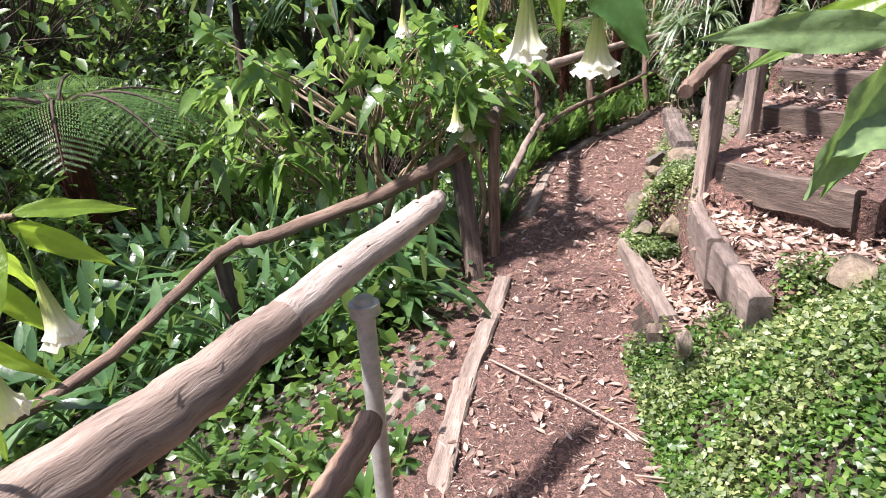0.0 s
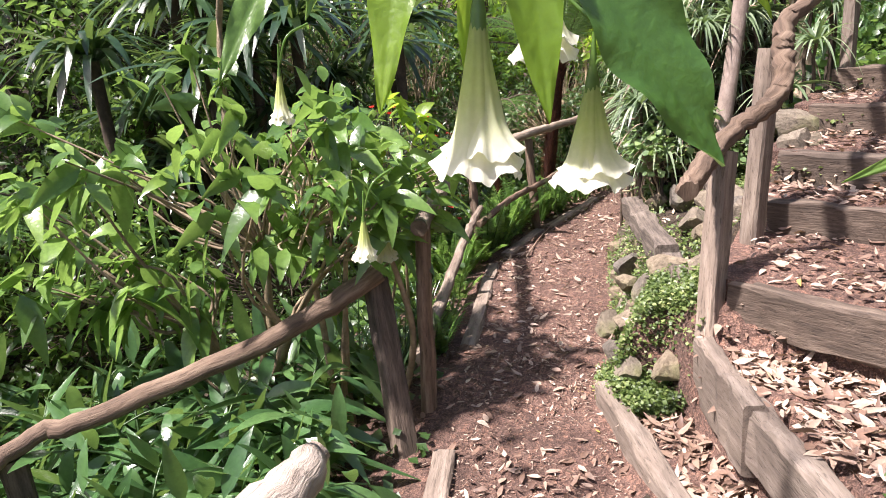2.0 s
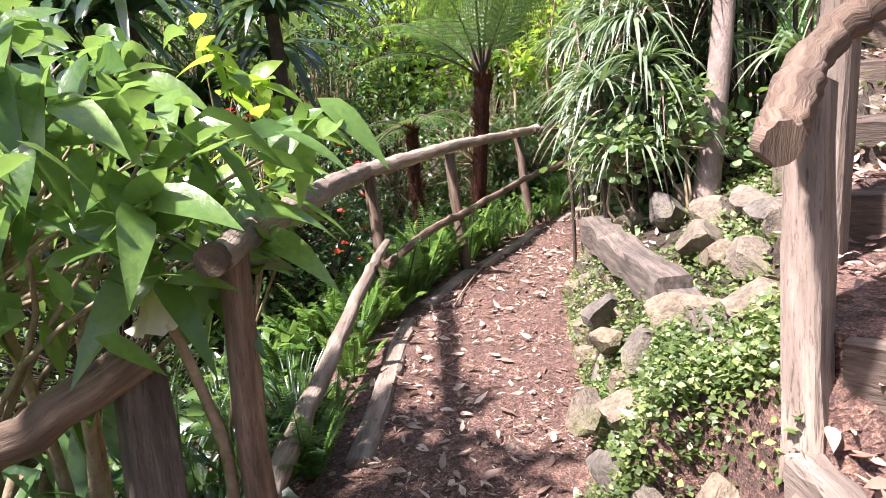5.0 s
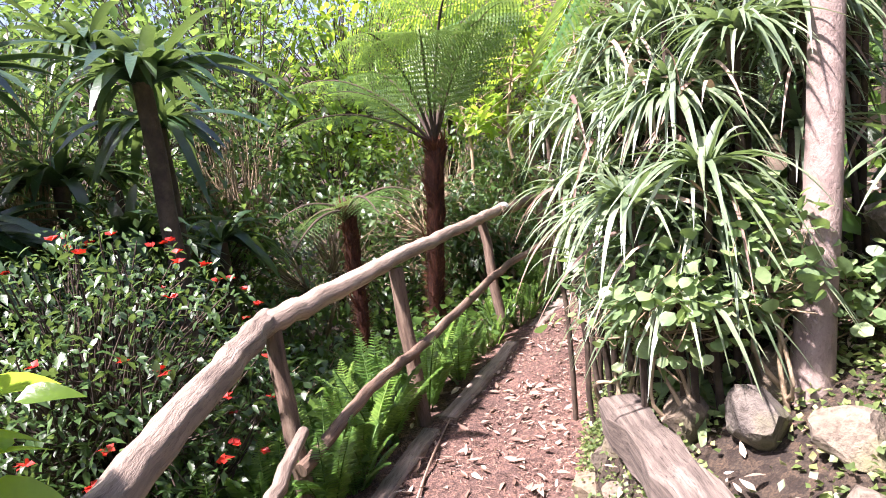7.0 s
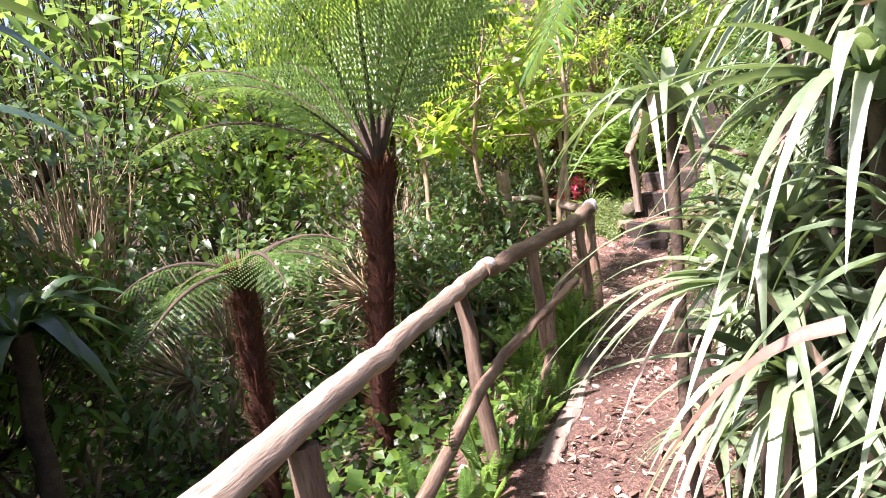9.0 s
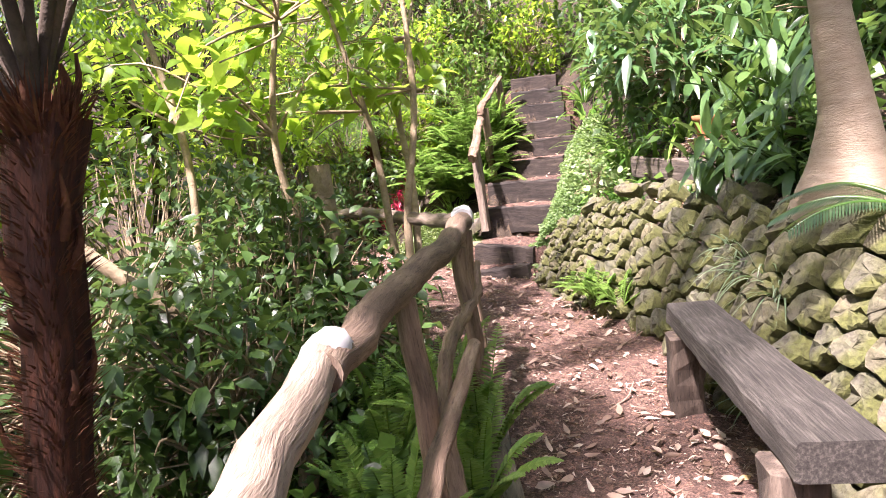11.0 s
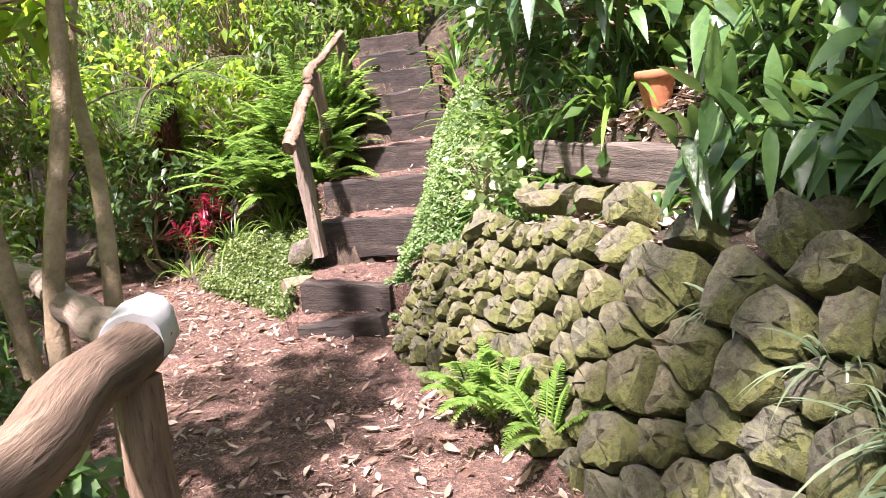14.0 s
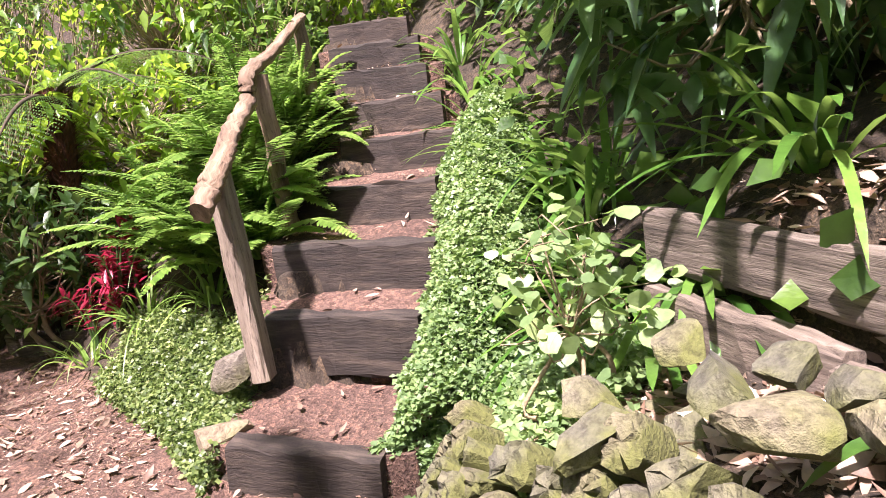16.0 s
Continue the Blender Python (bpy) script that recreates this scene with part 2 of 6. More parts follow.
M_treefern = leaf_mat("tree_fern_leaf", [(0.0, (0.035, 0.09, 0.022)), (0.5, (0.075, 0.17, 0.04)), (1.0, (0.14, 0.28, 0.06))], 0.45, 0.35)
M_strap = leaf_mat("strap_leaf", [(0.0, (0.02, 0.065, 0.014)), (0.5, (0.05, 0.13, 0.025)), (1.0, (0.12, 0.24, 0.05))], 0.3, 0.3)
M_clivia = leaf_mat("clivia_leaf", [(0.0, (0.035, 0.11, 0.02)), (0.5, (0.085, 0.2, 0.035)), (1.0, (0.2, 0.36, 0.07))], 0.22, 0.35)
M_aloe = leaf_mat("aloe_leaf", [(0.0, (0.07, 0.115, 0.06)), (0.5, (0.155, 0.22, 0.125)), (1.0, (0.3, 0.37, 0.23))], 0.42, 0.2)
M_pelarg = leaf_mat("pelargonium_leaf", [(0.0, (0.11, 0.19, 0.08)), (0.6, (0.21, 0.32, 0.13)), (1.0, (0.36, 0.46, 0.2))], 0.5, 0.35)
M_cover = leaf_mat("creeper_leaf", [(0.0, (0.03, 0.055, 0.015)), (0.45, (0.1, 0.155, 0.04)), (0.8, (0.21, 0.27, 0.085)), (1.0, (0.42, 0.43, 0.2))], 0.5, 0.25)
# Bush green darkened for canopy shade in the gully; shade is in the colour.
M_bush_shade = leaf_mat("shaded_bush_leaf", [(0.0, (0.018, 0.045, 0.012)), (0.5, (0.04, 0.095, 0.022)), (1.0, (0.09, 0.17, 0.04))], 0.42, 0.25)
M_wood_far = leaf_mat("woodland_leaf", [(0.0, (0.02, 0.055, 0.014)), (0.5, (0.06, 0.14, 0.024)), (1.0, (0.16, 0.28, 0.04))], 0.38, 0.45)
# Lime leaf, brightened: light from behind is put into its colour.
M_lime_backlit = leaf_mat("lime_backlit_leaf", [(0.0, (0.08, 0.18, 0.02)), (0.5, (0.17, 0.32, 0.03)), (1.0, (0.33, 0.48, 0.05))], 0.35, 0.62, 0, (0.75, 0.95, 0.12))
M_yucca = leaf_mat("yucca_leaf", [(0.0, (0.01, 0.032, 0.014)), (0.5, (0.028, 0.068, 0.03)), (1.0, (0.075, 0.13, 0.06))], 0.3, 0.2)
M_palm = leaf_mat("palm_leaf", [(0.0, (0.02, 0.06, 0.014)), (0.5, (0.05, 0.13, 0.022)), (1.0, (0.12, 0.24, 0.04))], 0.3, 0.3)
M_red = leaf_mat("red_leaf", [(0.0, (0.12, 0.008, 0.02)), (0.5, (0.3, 0.015, 0.05)), (1.0, (0.55, 0.04, 0.12))], 0.35, 0.35, 0, (0.8, 0.05, 0.15))
M_petal = petal_mat()
M_pink = leaf_mat("pink_petal", [(0.0, (0.62, 0.22, 0.24)), (0.5, (0.75, 0.42, 0.4)), (1.0, (0.8, 0.6, 0.55))], 0.5, 0.3, 0, (0.8, 0.4, 0.4))
M_redpetal = leaf_mat("red_petal", [(0.0, (0.42, 0.015, 0.01)), (0.5, (0.6, 0.03, 0.015)), (1.0, (0.75, 0.06, 0.03))], 0.5, 0.3, 0, (0.8, 0.05, 0.02))
M_terra = plain_mat("terracotta", (0.42, 0.16, 0.07), 0.85)


# ---------------------------------------------------------------- mesh tools
class Geo:
    """Vertices and faces that become one mesh."""

    def __init__(self):
        self.v, self.f, self.n, self.g = [], [], 0, []

    def put(self, verts, faces, grain=None):
        verts = np.asarray(verts, float).reshape(-1, 3)
        self.g.append(grain)
        faces = np.asarray(faces, int)
        self.v.append(verts)
        self.f.append(faces + self.n)
        self.n += len(verts)
        return self

    def mesh(self, name, mat, smooth=True):
        me = bpy.data.meshes.new(name)
        v = np.concatenate(self.v) if self.v else np.zeros((0, 3))
        sizes = np.concatenate([np.full(len(f), f.shape[1]) for f in self.f])
        loops = np.concatenate([f.ravel() for f in self.f])
        me.vertices.add(len(v))
        me.vertices.foreach_set("co", v.ravel())
        me.loops.add(len(loops))
        me.loops.foreach_set("vertex_index", loops)
        me.polygons.add(len(sizes))
        me.polygons.foreach_set("loop_start", np.r_[0, np.cumsum(sizes)[:-1]])
        me.polygons.foreach_set("use_smooth", np.full(len(sizes), smooth))
        me.update(calc_edges=True)
        me.validate()
        if any(g is not None for g in self.g):
            grain = np.concatenate([vv if g is None else g for vv, g in zip(self.v, self.g)])
            me.attributes.new("grain", "FLOAT_VECTOR", "POINT").data.foreach_set("vector", grain.ravel())
        me.materials.append(mat)
        return me


def part(name, geo, mat, parent=None, label="", smooth=True, crease=0):
    ob = new(name, geo.mesh(name, mat, smooth) if isinstance(geo, Geo) else geo)
    if crease:
        ob.data.set_sharp_from_angle(angle=radians(crease))
    if parent is not None:
        ob.parent = parent
    return tagged(ob, label)


def thing(name, at, label, category, group="", kind=""):
    ob = new(name)
    ob.location = at
    ob.empty_display_size = 0.1
    return tagged(ob, label, category, group, kind)


def unit(a):
    a = np.asarray(a, float)
    return a / np.maximum(np.linalg.norm(a, axis=-1, keepdims=True), 1e-9)


def profile(kind, u):
    if kind == "broad":
        return np.sin(np.pi * u ** 0.75) ** 0.85 * (1 - 0.25 * u) + 0.012
    if kind == "strap":
        return np.minimum(1, 0.55 + 1.5 * u) * np.sqrt(np.clip(1 - u ** 3.5, 0, 1)) + 0.01
    if kind == "taper":
        return (1 - u) ** 0.8 + 0.02
    if kind == "round":
        return np.sqrt(np.clip(1 - (2 * u - 1) ** 2, 0, 1)) + 0.02
    return np.sin(np.pi * np.clip(u, 0, 1)) ** 0.7 + 0.02


def leaves(geo, P, D, L, W, droop=0.15, shape="broad", segs=3, fold=0.25, roll=0.5, up=(0, 0, 1), wave=0.0, rng=RNG):
    """Many leaf blades: each starts at P, runs along D, sags under its weight and is folded along the midrib."""
    P, D = np.atleast_2d(np.asarray(P, float)), unit(np.atleast_2d(D))
    n = len(P)
    if n == 0:
        return geo
    L, W, droop = (np.broadcast_to(np.asarray(a, float), (n,)) for a in (L, W, droop))
    s = np.cross(D, np.broadcast_to(np.asarray(up, float), (n, 3)) + rng.normal(0, 0.02, (n, 3)))
    s = unit(s + 1e-6)
    a = rng.normal(0, roll, n)[:, None]
    nrm = np.cross(s, D)
    s = s * np.cos(a) + nrm * np.sin(a)
    nrm = np.cross(s, D)
    u = np.linspace(0, 1, segs + 1)
    w = profile(shape, u)
    ph = rng.uniform(0, 6.28, n)
    c = P[:, None] + D[:, None] * (L[:, None] * u)[..., None]
    c[..., 2] -= (droop * L)[:, None] * u ** 2
    if wave:
        c += nrm[:, None] * (wave * L[:, None] * np.sin(5 * u + ph[:, None]))[..., None]
    half = (W[:, None] / 2 * w)[..., None]
    lift = nrm[:, None] * half * fold
    row = np.stack([c - s[:, None] * half + lift, c, c + s[:, None] * half + lift], 2)
    idx = np.arange(n * (segs + 1) * 3).reshape(n, segs + 1, 3)
    q = np.stack([idx[:, :-1, :-1], idx[:, :-1, 1:], idx[:, 1:, 1:], idx[:, 1:, :-1]], -1)
    return geo.put(row.reshape(-1, 3), q.reshape(-1, 4))


def smooth_line(pts, per=6):
    """A Catmull-Rom curve through the points."""
    p = np.asarray(pts, float)
    if len(p) < 3:
        return p
    q = np.vstack([2 * p[0] - p[1], p, 2 * p[-1] - p[-2]])
    out = []
    for i in range(1, len(q) - 2):
        for t in np.linspace(0, 1, per, endpoint=False):
            a, b, c, d = q[i - 1:i + 3]
            out.append(0.5 * (2 * b + (c - a) * t + (2 * a - 5 * b + 4 * c - d) * t ** 2 + (3 * b - a - 3 * c + d) * t ** 3))
    return np.array(out + [p[-1]])


def tube(geo, pts, radii, sides=10, rough=0.0, rng=RNG, caps=True, flat=0.0):
    """A round bar along a line, with uneven skin and closed ends."""
    p = np.asarray(pts, float)
    r = np.interp(np.linspace(0, 1, len(p)), np.linspace(0, 1, len(np.atleast_1d(radii))), np.atleast_1d(radii))
    d = unit(np.gradient(p, axis=0))
    ref = np.array([0.0, 0, 1]) if abs(d[:, 2]).mean() < 0.8 else np.array([1.0, 0, 0])
    s = unit(np.cross(d, ref))
    t = np.cross(s, d)
    a = np.linspace(0, 2 * np.pi, sides, endpoint=False)
    k = 1 + 0.6 * rough * rng.normal(0, 1, (len(p), sides)) + rough * 1.3 * rng.normal(0, 1, (1, sides))
    ring = p[:, None] + (s[:, None] * np.cos(a)[:, None] + t[:, None] * np.sin(a)[:, None]) * (r[:, None] * k)[..., None]
    n = len(p)
    idx = np.arange(n * sides).reshape(n, sides)
    nx = np.roll(idx, -1, 1)
    f = np.stack([idx[:-1], nx[:-1], nx[1:], idx[1:]], -1).reshape(-1, 4)
    v = ring.reshape(-1, 3)
    run = np.r_[0, np.cumsum(np.linalg.norm(np.diff(p, axis=0), axis=1))] + rng.uniform(0, 9)
    grain = np.stack([r[:, None] * np.cos(a), r[:, None] * np.sin(a), np.repeat(run[:, None], sides, 1)], -1).reshape(-1, 3)
    geo.put(v, f, grain)
    if caps:
        for e, flip in ((0, True), (n - 1, False)):
            c = p[e]
            loop = ring[e]
            fv = np.vstack([loop, c[None]])
            i = np.arange(sides)
            tri = np.stack([i, (i + 1) % sides, np.full(sides, sides)], -1)
            geo.put(fv, tri[:, ::-1] if flip else tri)
    return geo


def beam(geo, a, b, w, h, wear=0.006, rng=RNG, cuts=7, up=(0, 0, 1)):
    """A squared timber from a to b (centre line of its top), w wide and h deep, with worn edges."""
    a, b = np.asarray(a, float), np.asarray(b, float)
    d = unit(b - a)
    s = unit(np.cross(d, np.asarray(up, float)))
    t = np.cross(s, d)
    e = 0.012
    prof = np.array([(-w / 2 + e, 0), (w / 2 - e, 0), (w / 2, -e), (w / 2, -h + e), (w / 2 - e, -h), (-w / 2 + e, -h), (-w / 2, -h + e), (-w / 2, -e)])
    k = len(prof)
    rows = []
    for u in np.linspace(0, 1, cuts + 1):
        j = prof + rng.normal(0, wear, prof.shape)
        rows.append(a + (b - a) * u + s * j[:, :1] + t * j[:, 1:])
    idx = np.arange((cuts + 1) * k).reshape(-1, k)
    nx = np.roll(idx, -1, 1)
    f = np.stack([idx[:-1], idx[1:], nx[1:], nx[:-1]], -1).reshape(-1, 4)
    v = np.concatenate(rows)
    geo.put(v, f)
    geo.put(rows[0], np.arange(k)[None])
    geo.put(rows[-1], np.arange(k)[::-1][None])
    return geo


def plank(name, a, b, w, h, mat, parent=None, label="", wear=0.004, cuts=9, up=(0, 0, 1)):
    """A squared timber as an object lying along its own x axis, so that the grain follows it."""
    a, b = Vector(a), Vector(b)
    d = (b - a).normalized()
    s = d.cross(Vector(up)).normalized()
    t = s.cross(d)
    o = part(name, beam(Geo(), (0, 0, 0), ((b - a).length, 0, 0), w, h, wear, cuts=cuts), mat, parent, label, False)
    o.matrix_basis = Matrix.Translation(a) @ Matrix((d, -s, t)).transposed().to_4x4()
    return o


def ico(sub):
    bm = bmesh.new()
    bmesh.ops.create_icosphere(bm, subdivisions=sub, radius=1)
    v = np.array([x.co for x in bm.verts])
    f = np.array([[y.index for y in x.verts] for x in bm.faces])
    bm.free()
    return v, f


ICO1, ICO2, ICO3 = ico(1), ico(2), ico(3)


def rock(geo, at, size, rng=RNG, turn=None, base=ICO2, cuts=9, low=0.48, high=0.8):
    """A broken stone: a ball cut by random planes and roughened."""
    v = base[0].copy()
    for _ in range(cuts):
        nrm = unit(rng.normal(0, 1, 3))
        lim = rng.uniform(low, high)
        over = np.maximum(v @ nrm - lim, 0)
        v -= over[:, None] * nrm
    v += rng.normal(0, 0.008, v.shape)
    v *= np.asarray(size) / 2 / np.abs(v).max(0)
    z = rng.uniform(0, 6.28) if turn is None else turn
    c, s = math.cos(z), math.sin(z)
    v = v @ np.array([[c, s, 0], [-s, c, 0], [0, 0, 1]])
    return geo.put(v + np.asarray(at, float), base[1])


# ---------------------------------------------------------------- the lie of the land
LEFT = np.array([(-0.75, -3), (-0.62, 0.3), (-0.12, 2.3), (0.07, 3.16), (0.23, 3.85), (0.5, 5.0), (0.85, 6.45), (1.5, 7.42), (2.33, 8.4), (2.95, 8.98),
                 (3.74, 9.87), (4.06, 10.4), (4.35, 11.0), (4.9, 12.6), (5.3, 14.4), (5.7, 16.2), (6.2, 19.0)])
RIGHT = np.array([(0.75, -3), (0.68, 0.3), (0.72, 2.3), (0.78, 2.95), (0.98, 3.66), (1.08, 4.35), (1.33, 4.74), (1.58, 5.6), (1.86, 6.45), (2.5, 7.5), (3.15, 8.1),
                  (3.85, 8.5), (4.25, 9.05), (4.68, 9.68), (5.06, 10.12), (5.33, 10.48), (5.5, 10.85), (5.78, 11.6), (5.95, 11.97), (6.22, 12.22), (6.02, 12.85),
                  (6.12, 13.2), (6.25, 13.64), (6.42, 14.9), (6.75, 16.5), (7.1, 19.0)])


def off_line(line, x, y):
    """Distance to a polyline, and the side: positive to its right."""
    p = np.stack([np.asarray(x, float), np.asarray(y, float)], -1)
    best = np.full(p.shape[:-1], 1e9)
    side = np.zeros(p.shape[:-1])
    for a, b in zip(line[:-1], line[1:]):
        d = b - a
        u = np.clip(((p - a) @ d) / (d @ d), 0, 1)
        q = p - a - u[..., None] * d
        r = np.hypot(q[..., 0], q[..., 1])
        cr = d[1] * q[..., 0] - d[0] * q[..., 1]
        near = r < best - 1e-9
        best = np.where(near, r, best)
        side = np.where(near, np.sign(cr), side)
    return best * np.where(side == 0, 1, side)


def sstep(a, b, x):
    u = np.clip((x - a) / (b - a), 0, 1)
    return u * u * (3 - 2 * u)


# Sleeper ends of the two flights: left end, right end, height of the top.
STAIR_A = [((1.56, 3.93), (1.98, 3.2), 0.27), ((2.04, 4.57), (2.6, 3.85), 0.45), ((2.3, 4.85), (2.95, 4.05), 0.63), ((2.75, 5.3), (3.4, 4.5), 0.82), ((3.15, 5.7), (3.8, 4.9), 1.0)]
STAIR_C = [((6.02, 12.78), (6.2, 12.25), -0.36), ((6.15, 12.86), (6.36, 12.33), -0.19), ((6.6, 13.18), (6.83, 12.53), 0.1), ((6.88, 13.43), (7.13, 12.66), 0.32),
           ((7.25, 13.7), (7.52, 12.95), 0.52), ((7.75, 13.84), (8.0, 13.18), 0.72), ((8.02, 14.1), (8.25, 13.45), 0.93), ((8.25, 14.35), (8.5, 13.75), 1.14),
           ((8.5, 14.65), (8.8, 14.05), 1.34), ((8.8, 14.95), (9.1, 14.4), 1.54)]


def stair_z(steps, x, y):
    """Height of a flight's treads and how far inside the flight a place is."""
    z = np.full(np.shape(x), -9.0)
    mid = np.array([[(l[0] + r[0]) / 2, (l[1] + r[1]) / 2] for l, r, _ in steps])
    wide = np.mean([math.hypot(l[0] - r[0], l[1] - r[1]) for l, r, _ in steps]) / 2
    line = np.vstack([mid, mid[-1] + (mid[-1] - mid[-2])])
    inside = np.abs(off_line(line, x, y))
    for (l, r, top), m, q in zip(steps, mid, line[1:]):
        d = unit(q - m)
        ahead = (x - m[0]) * d[0] + (y - m[1]) * d[1]
        z = np.where(ahead > -0.02, top, z)
    return z, inside / wide


def wall_top(y):
    """Height of the retaining wall above the path."""
    return 0.42 + np.interp(y, (8.1, 9.0, 9.6, 10.3, 10.7, 11.2, 11.6, 11.97, 12.3), (0.2, 0.33, 0.36, 0.37, 0.36, 0.28, 0.18, 0.06, -0.12))


def ground_z(x, y):
    x, y = np.asarray(x, float), np.asarray(y, float)
    z = -0.45 + 0.45 * sstep(2.3, -0.2, y)
    lo = -off_line(LEFT, x, y)
    ro = off_line(RIGHT, x, y)
    fall = -0.3 * sstep(0.05, 1.2, lo) - 0.17 * np.clip(lo - 0.8, 0, 2.5) + 0.45 * np.clip(lo - 4.5, 0, 12)
    steep = 0.4 * sstep(2.5, 4.5, y) * sstep(0.0, 0.22, ro) + 0.42 * np.clip(ro - 0.15, 0, 2.2) + 0.7 * np.clip(ro - 2.2, 0, 9)
    bank_c = (wall_top(y) - 0.1) * np.clip((ro - 0.1) / 0.38, 0, 1) ** 0.9 + 0.3 * sstep(0.98, 1.12, ro) + 0.55 * np.clip(ro - 1.0, 0, 1.4) + 0.75 * np.clip(ro - 2.2, 0, 9)
    bed = 0.2 * sstep(0.0, 0.3, ro) + 0.42 * np.clip(ro - 0.15, 0, 0.35) + 0.85 * np.clip(ro - 0.5, 0, 0.8) + 0.4 * np.clip(ro - 1.3, 0, 1.7) + 0.75 * np.clip(ro - 3.0, 0, 9)
    k = sstep(8.0, 9.5, y + 0.3 * x - 1)
    kb = sstep(12.5, 12.9, y - 0.62 * (x - 6.2))
    rise = (steep * (1 - k) + bank_c * k) * (1 - kb) + bed * kb
    z = z + np.where(lo > 0, fall, 0) + np.where(ro > 0, rise, 0)
    for steps in (STAIR_A, STAIR_C):
        t, inside = stair_z(steps, x, y)
        on = (t > -5) & (inside < 1.6)
        z = np.where(on, z + (t - 0.12 - z) * sstep(1.5, 1.02, inside), z)
    # two low leafy shelves beside the first flight, and a planted mound before them
    s0 = sstep(1.04, 1.1, x) * sstep(2.9, 3.05, y) * sstep(4.25, 4.15, y) * sstep(1.42, 1.36, x)
    z = z + (-0.37 - z) * s0
    s1 = sstep(1.36, 1.42, x) * sstep(2.5, 2.75, y) * sstep(2.3, 1.9, x) * sstep(3.95 - 1.0 * (x - 1.5), 3.8 - 1.0 * (x - 1.5), y)
    z = z + (-0.01 - z) * s1
    hump = np.exp(-(((x - 1.5) / 0.62) ** 2 + ((y - 1.75) / 0.75) ** 2))
    z = z + 0.5 * hump * np.where(ro > 0, sstep(0, 0.3, ro), 0)
    return z


def ground_at(x, y):
    return float(ground_z(np.array([x]), np.array([y]))[0])


def rough(x, y):
    return 0.012 * np.sin(7.1 * x + 3 * np.sin(5.3 * y)) + 0.010 * np.sin(11.3 * y + 2 * np.sin(9.1 * x))


def build_ground():
    gx = np.r_[-3000, -600, -150, -60, -35, np.linspace(-22, -4, 28), np.linspace(-3.8, 10, 277), np.linspace(10.4, 30, 30), 50, 90, 200, 700, 3000]
    gy = np.r_[-3000, -600, -150, -60, -25, np.linspace(-12, -1.5, 16), np.linspace(-1.4, 17, 369), np.linspace(17.4, 36, 30), 60, 120, 300, 800, 3000]
    X, Y = np.meshgrid(gx, gy, indexing="ij")
    Z = ground_z(np.clip(X, -22, 30), np.clip(Y, -12, 36)) + rough(X, Y)
    idx = np.arange(X.size).reshape(X.shape)
    q = np.stack([idx[:-1, :-1], idx[1:, :-1], idx[1:, 1:], idx[:-1, 1:]], -1)
    cx, cy = (X[:-1, :-1] + X[1:, 1:]) / 2, (Y[:-1, :-1] + Y[1:, 1:]) / 2
    # Mulch bank beyond the right edge takes the darker soil, shade put into colour.
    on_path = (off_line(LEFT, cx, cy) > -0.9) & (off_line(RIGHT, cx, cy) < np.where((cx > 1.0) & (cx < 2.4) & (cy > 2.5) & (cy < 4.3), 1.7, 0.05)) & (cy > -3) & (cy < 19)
    ob = part("ground", Geo().put(np.stack([X, Y, Z], -1), q.reshape(-1, 4)), M_soil_shade)
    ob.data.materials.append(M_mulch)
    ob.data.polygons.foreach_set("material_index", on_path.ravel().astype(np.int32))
    return tagged(ob, "brown bark-mulch path between banks of soil and shade-coloured mulch", "ground", kind="structure")


build_ground()


# ---------------------------------------------------------------- fences
def post(parent, top, foot, r=0.045, mat=None, square=False, name="post"):
    g = Geo()
    foot = (foot[0], foot[1], ground_at(foot[0], foot[1]) - 0.06 if len(foot) < 3 else foot[2])
    if square:
        return plank(name, top, foot, r * 2, r * 1.5, mat or M_board, parent, "", 0.0025, 7, (0.5, -0.8, 0))
    else:
        line = np.linspace(foot, top, 7) + RNG.normal(0, 0.006, (7, 3))
        tube(g, line, [r * 1.08, r * 0.95], 9, 0.03)
    return part(name, g, mat or M_pole, parent, smooth=not square)


def rail(parent, pts, radii, mat, name="rail", label="", rough_=0.03, per=9, sides=20):
    line = smooth_line(pts, per)
    line = line + RNG.normal(0, 0.004, line.shape)
    return part(name, tube(Geo(), line, radii, sides, rough_), mat, parent, label)


def band(parent, at, along, r, width=0.11):
    d = unit(np.array(along, float))
    a = np.array(at, float)
    line = [a + d * width * u for u in np.linspace(-0.5, 0.5, 6)]
    return part("tape_band", tube(Geo(), line, [r * 1.12, r * 1.2, r * 1.13], 14, 0.035), M_tape, parent, "white repair tape")


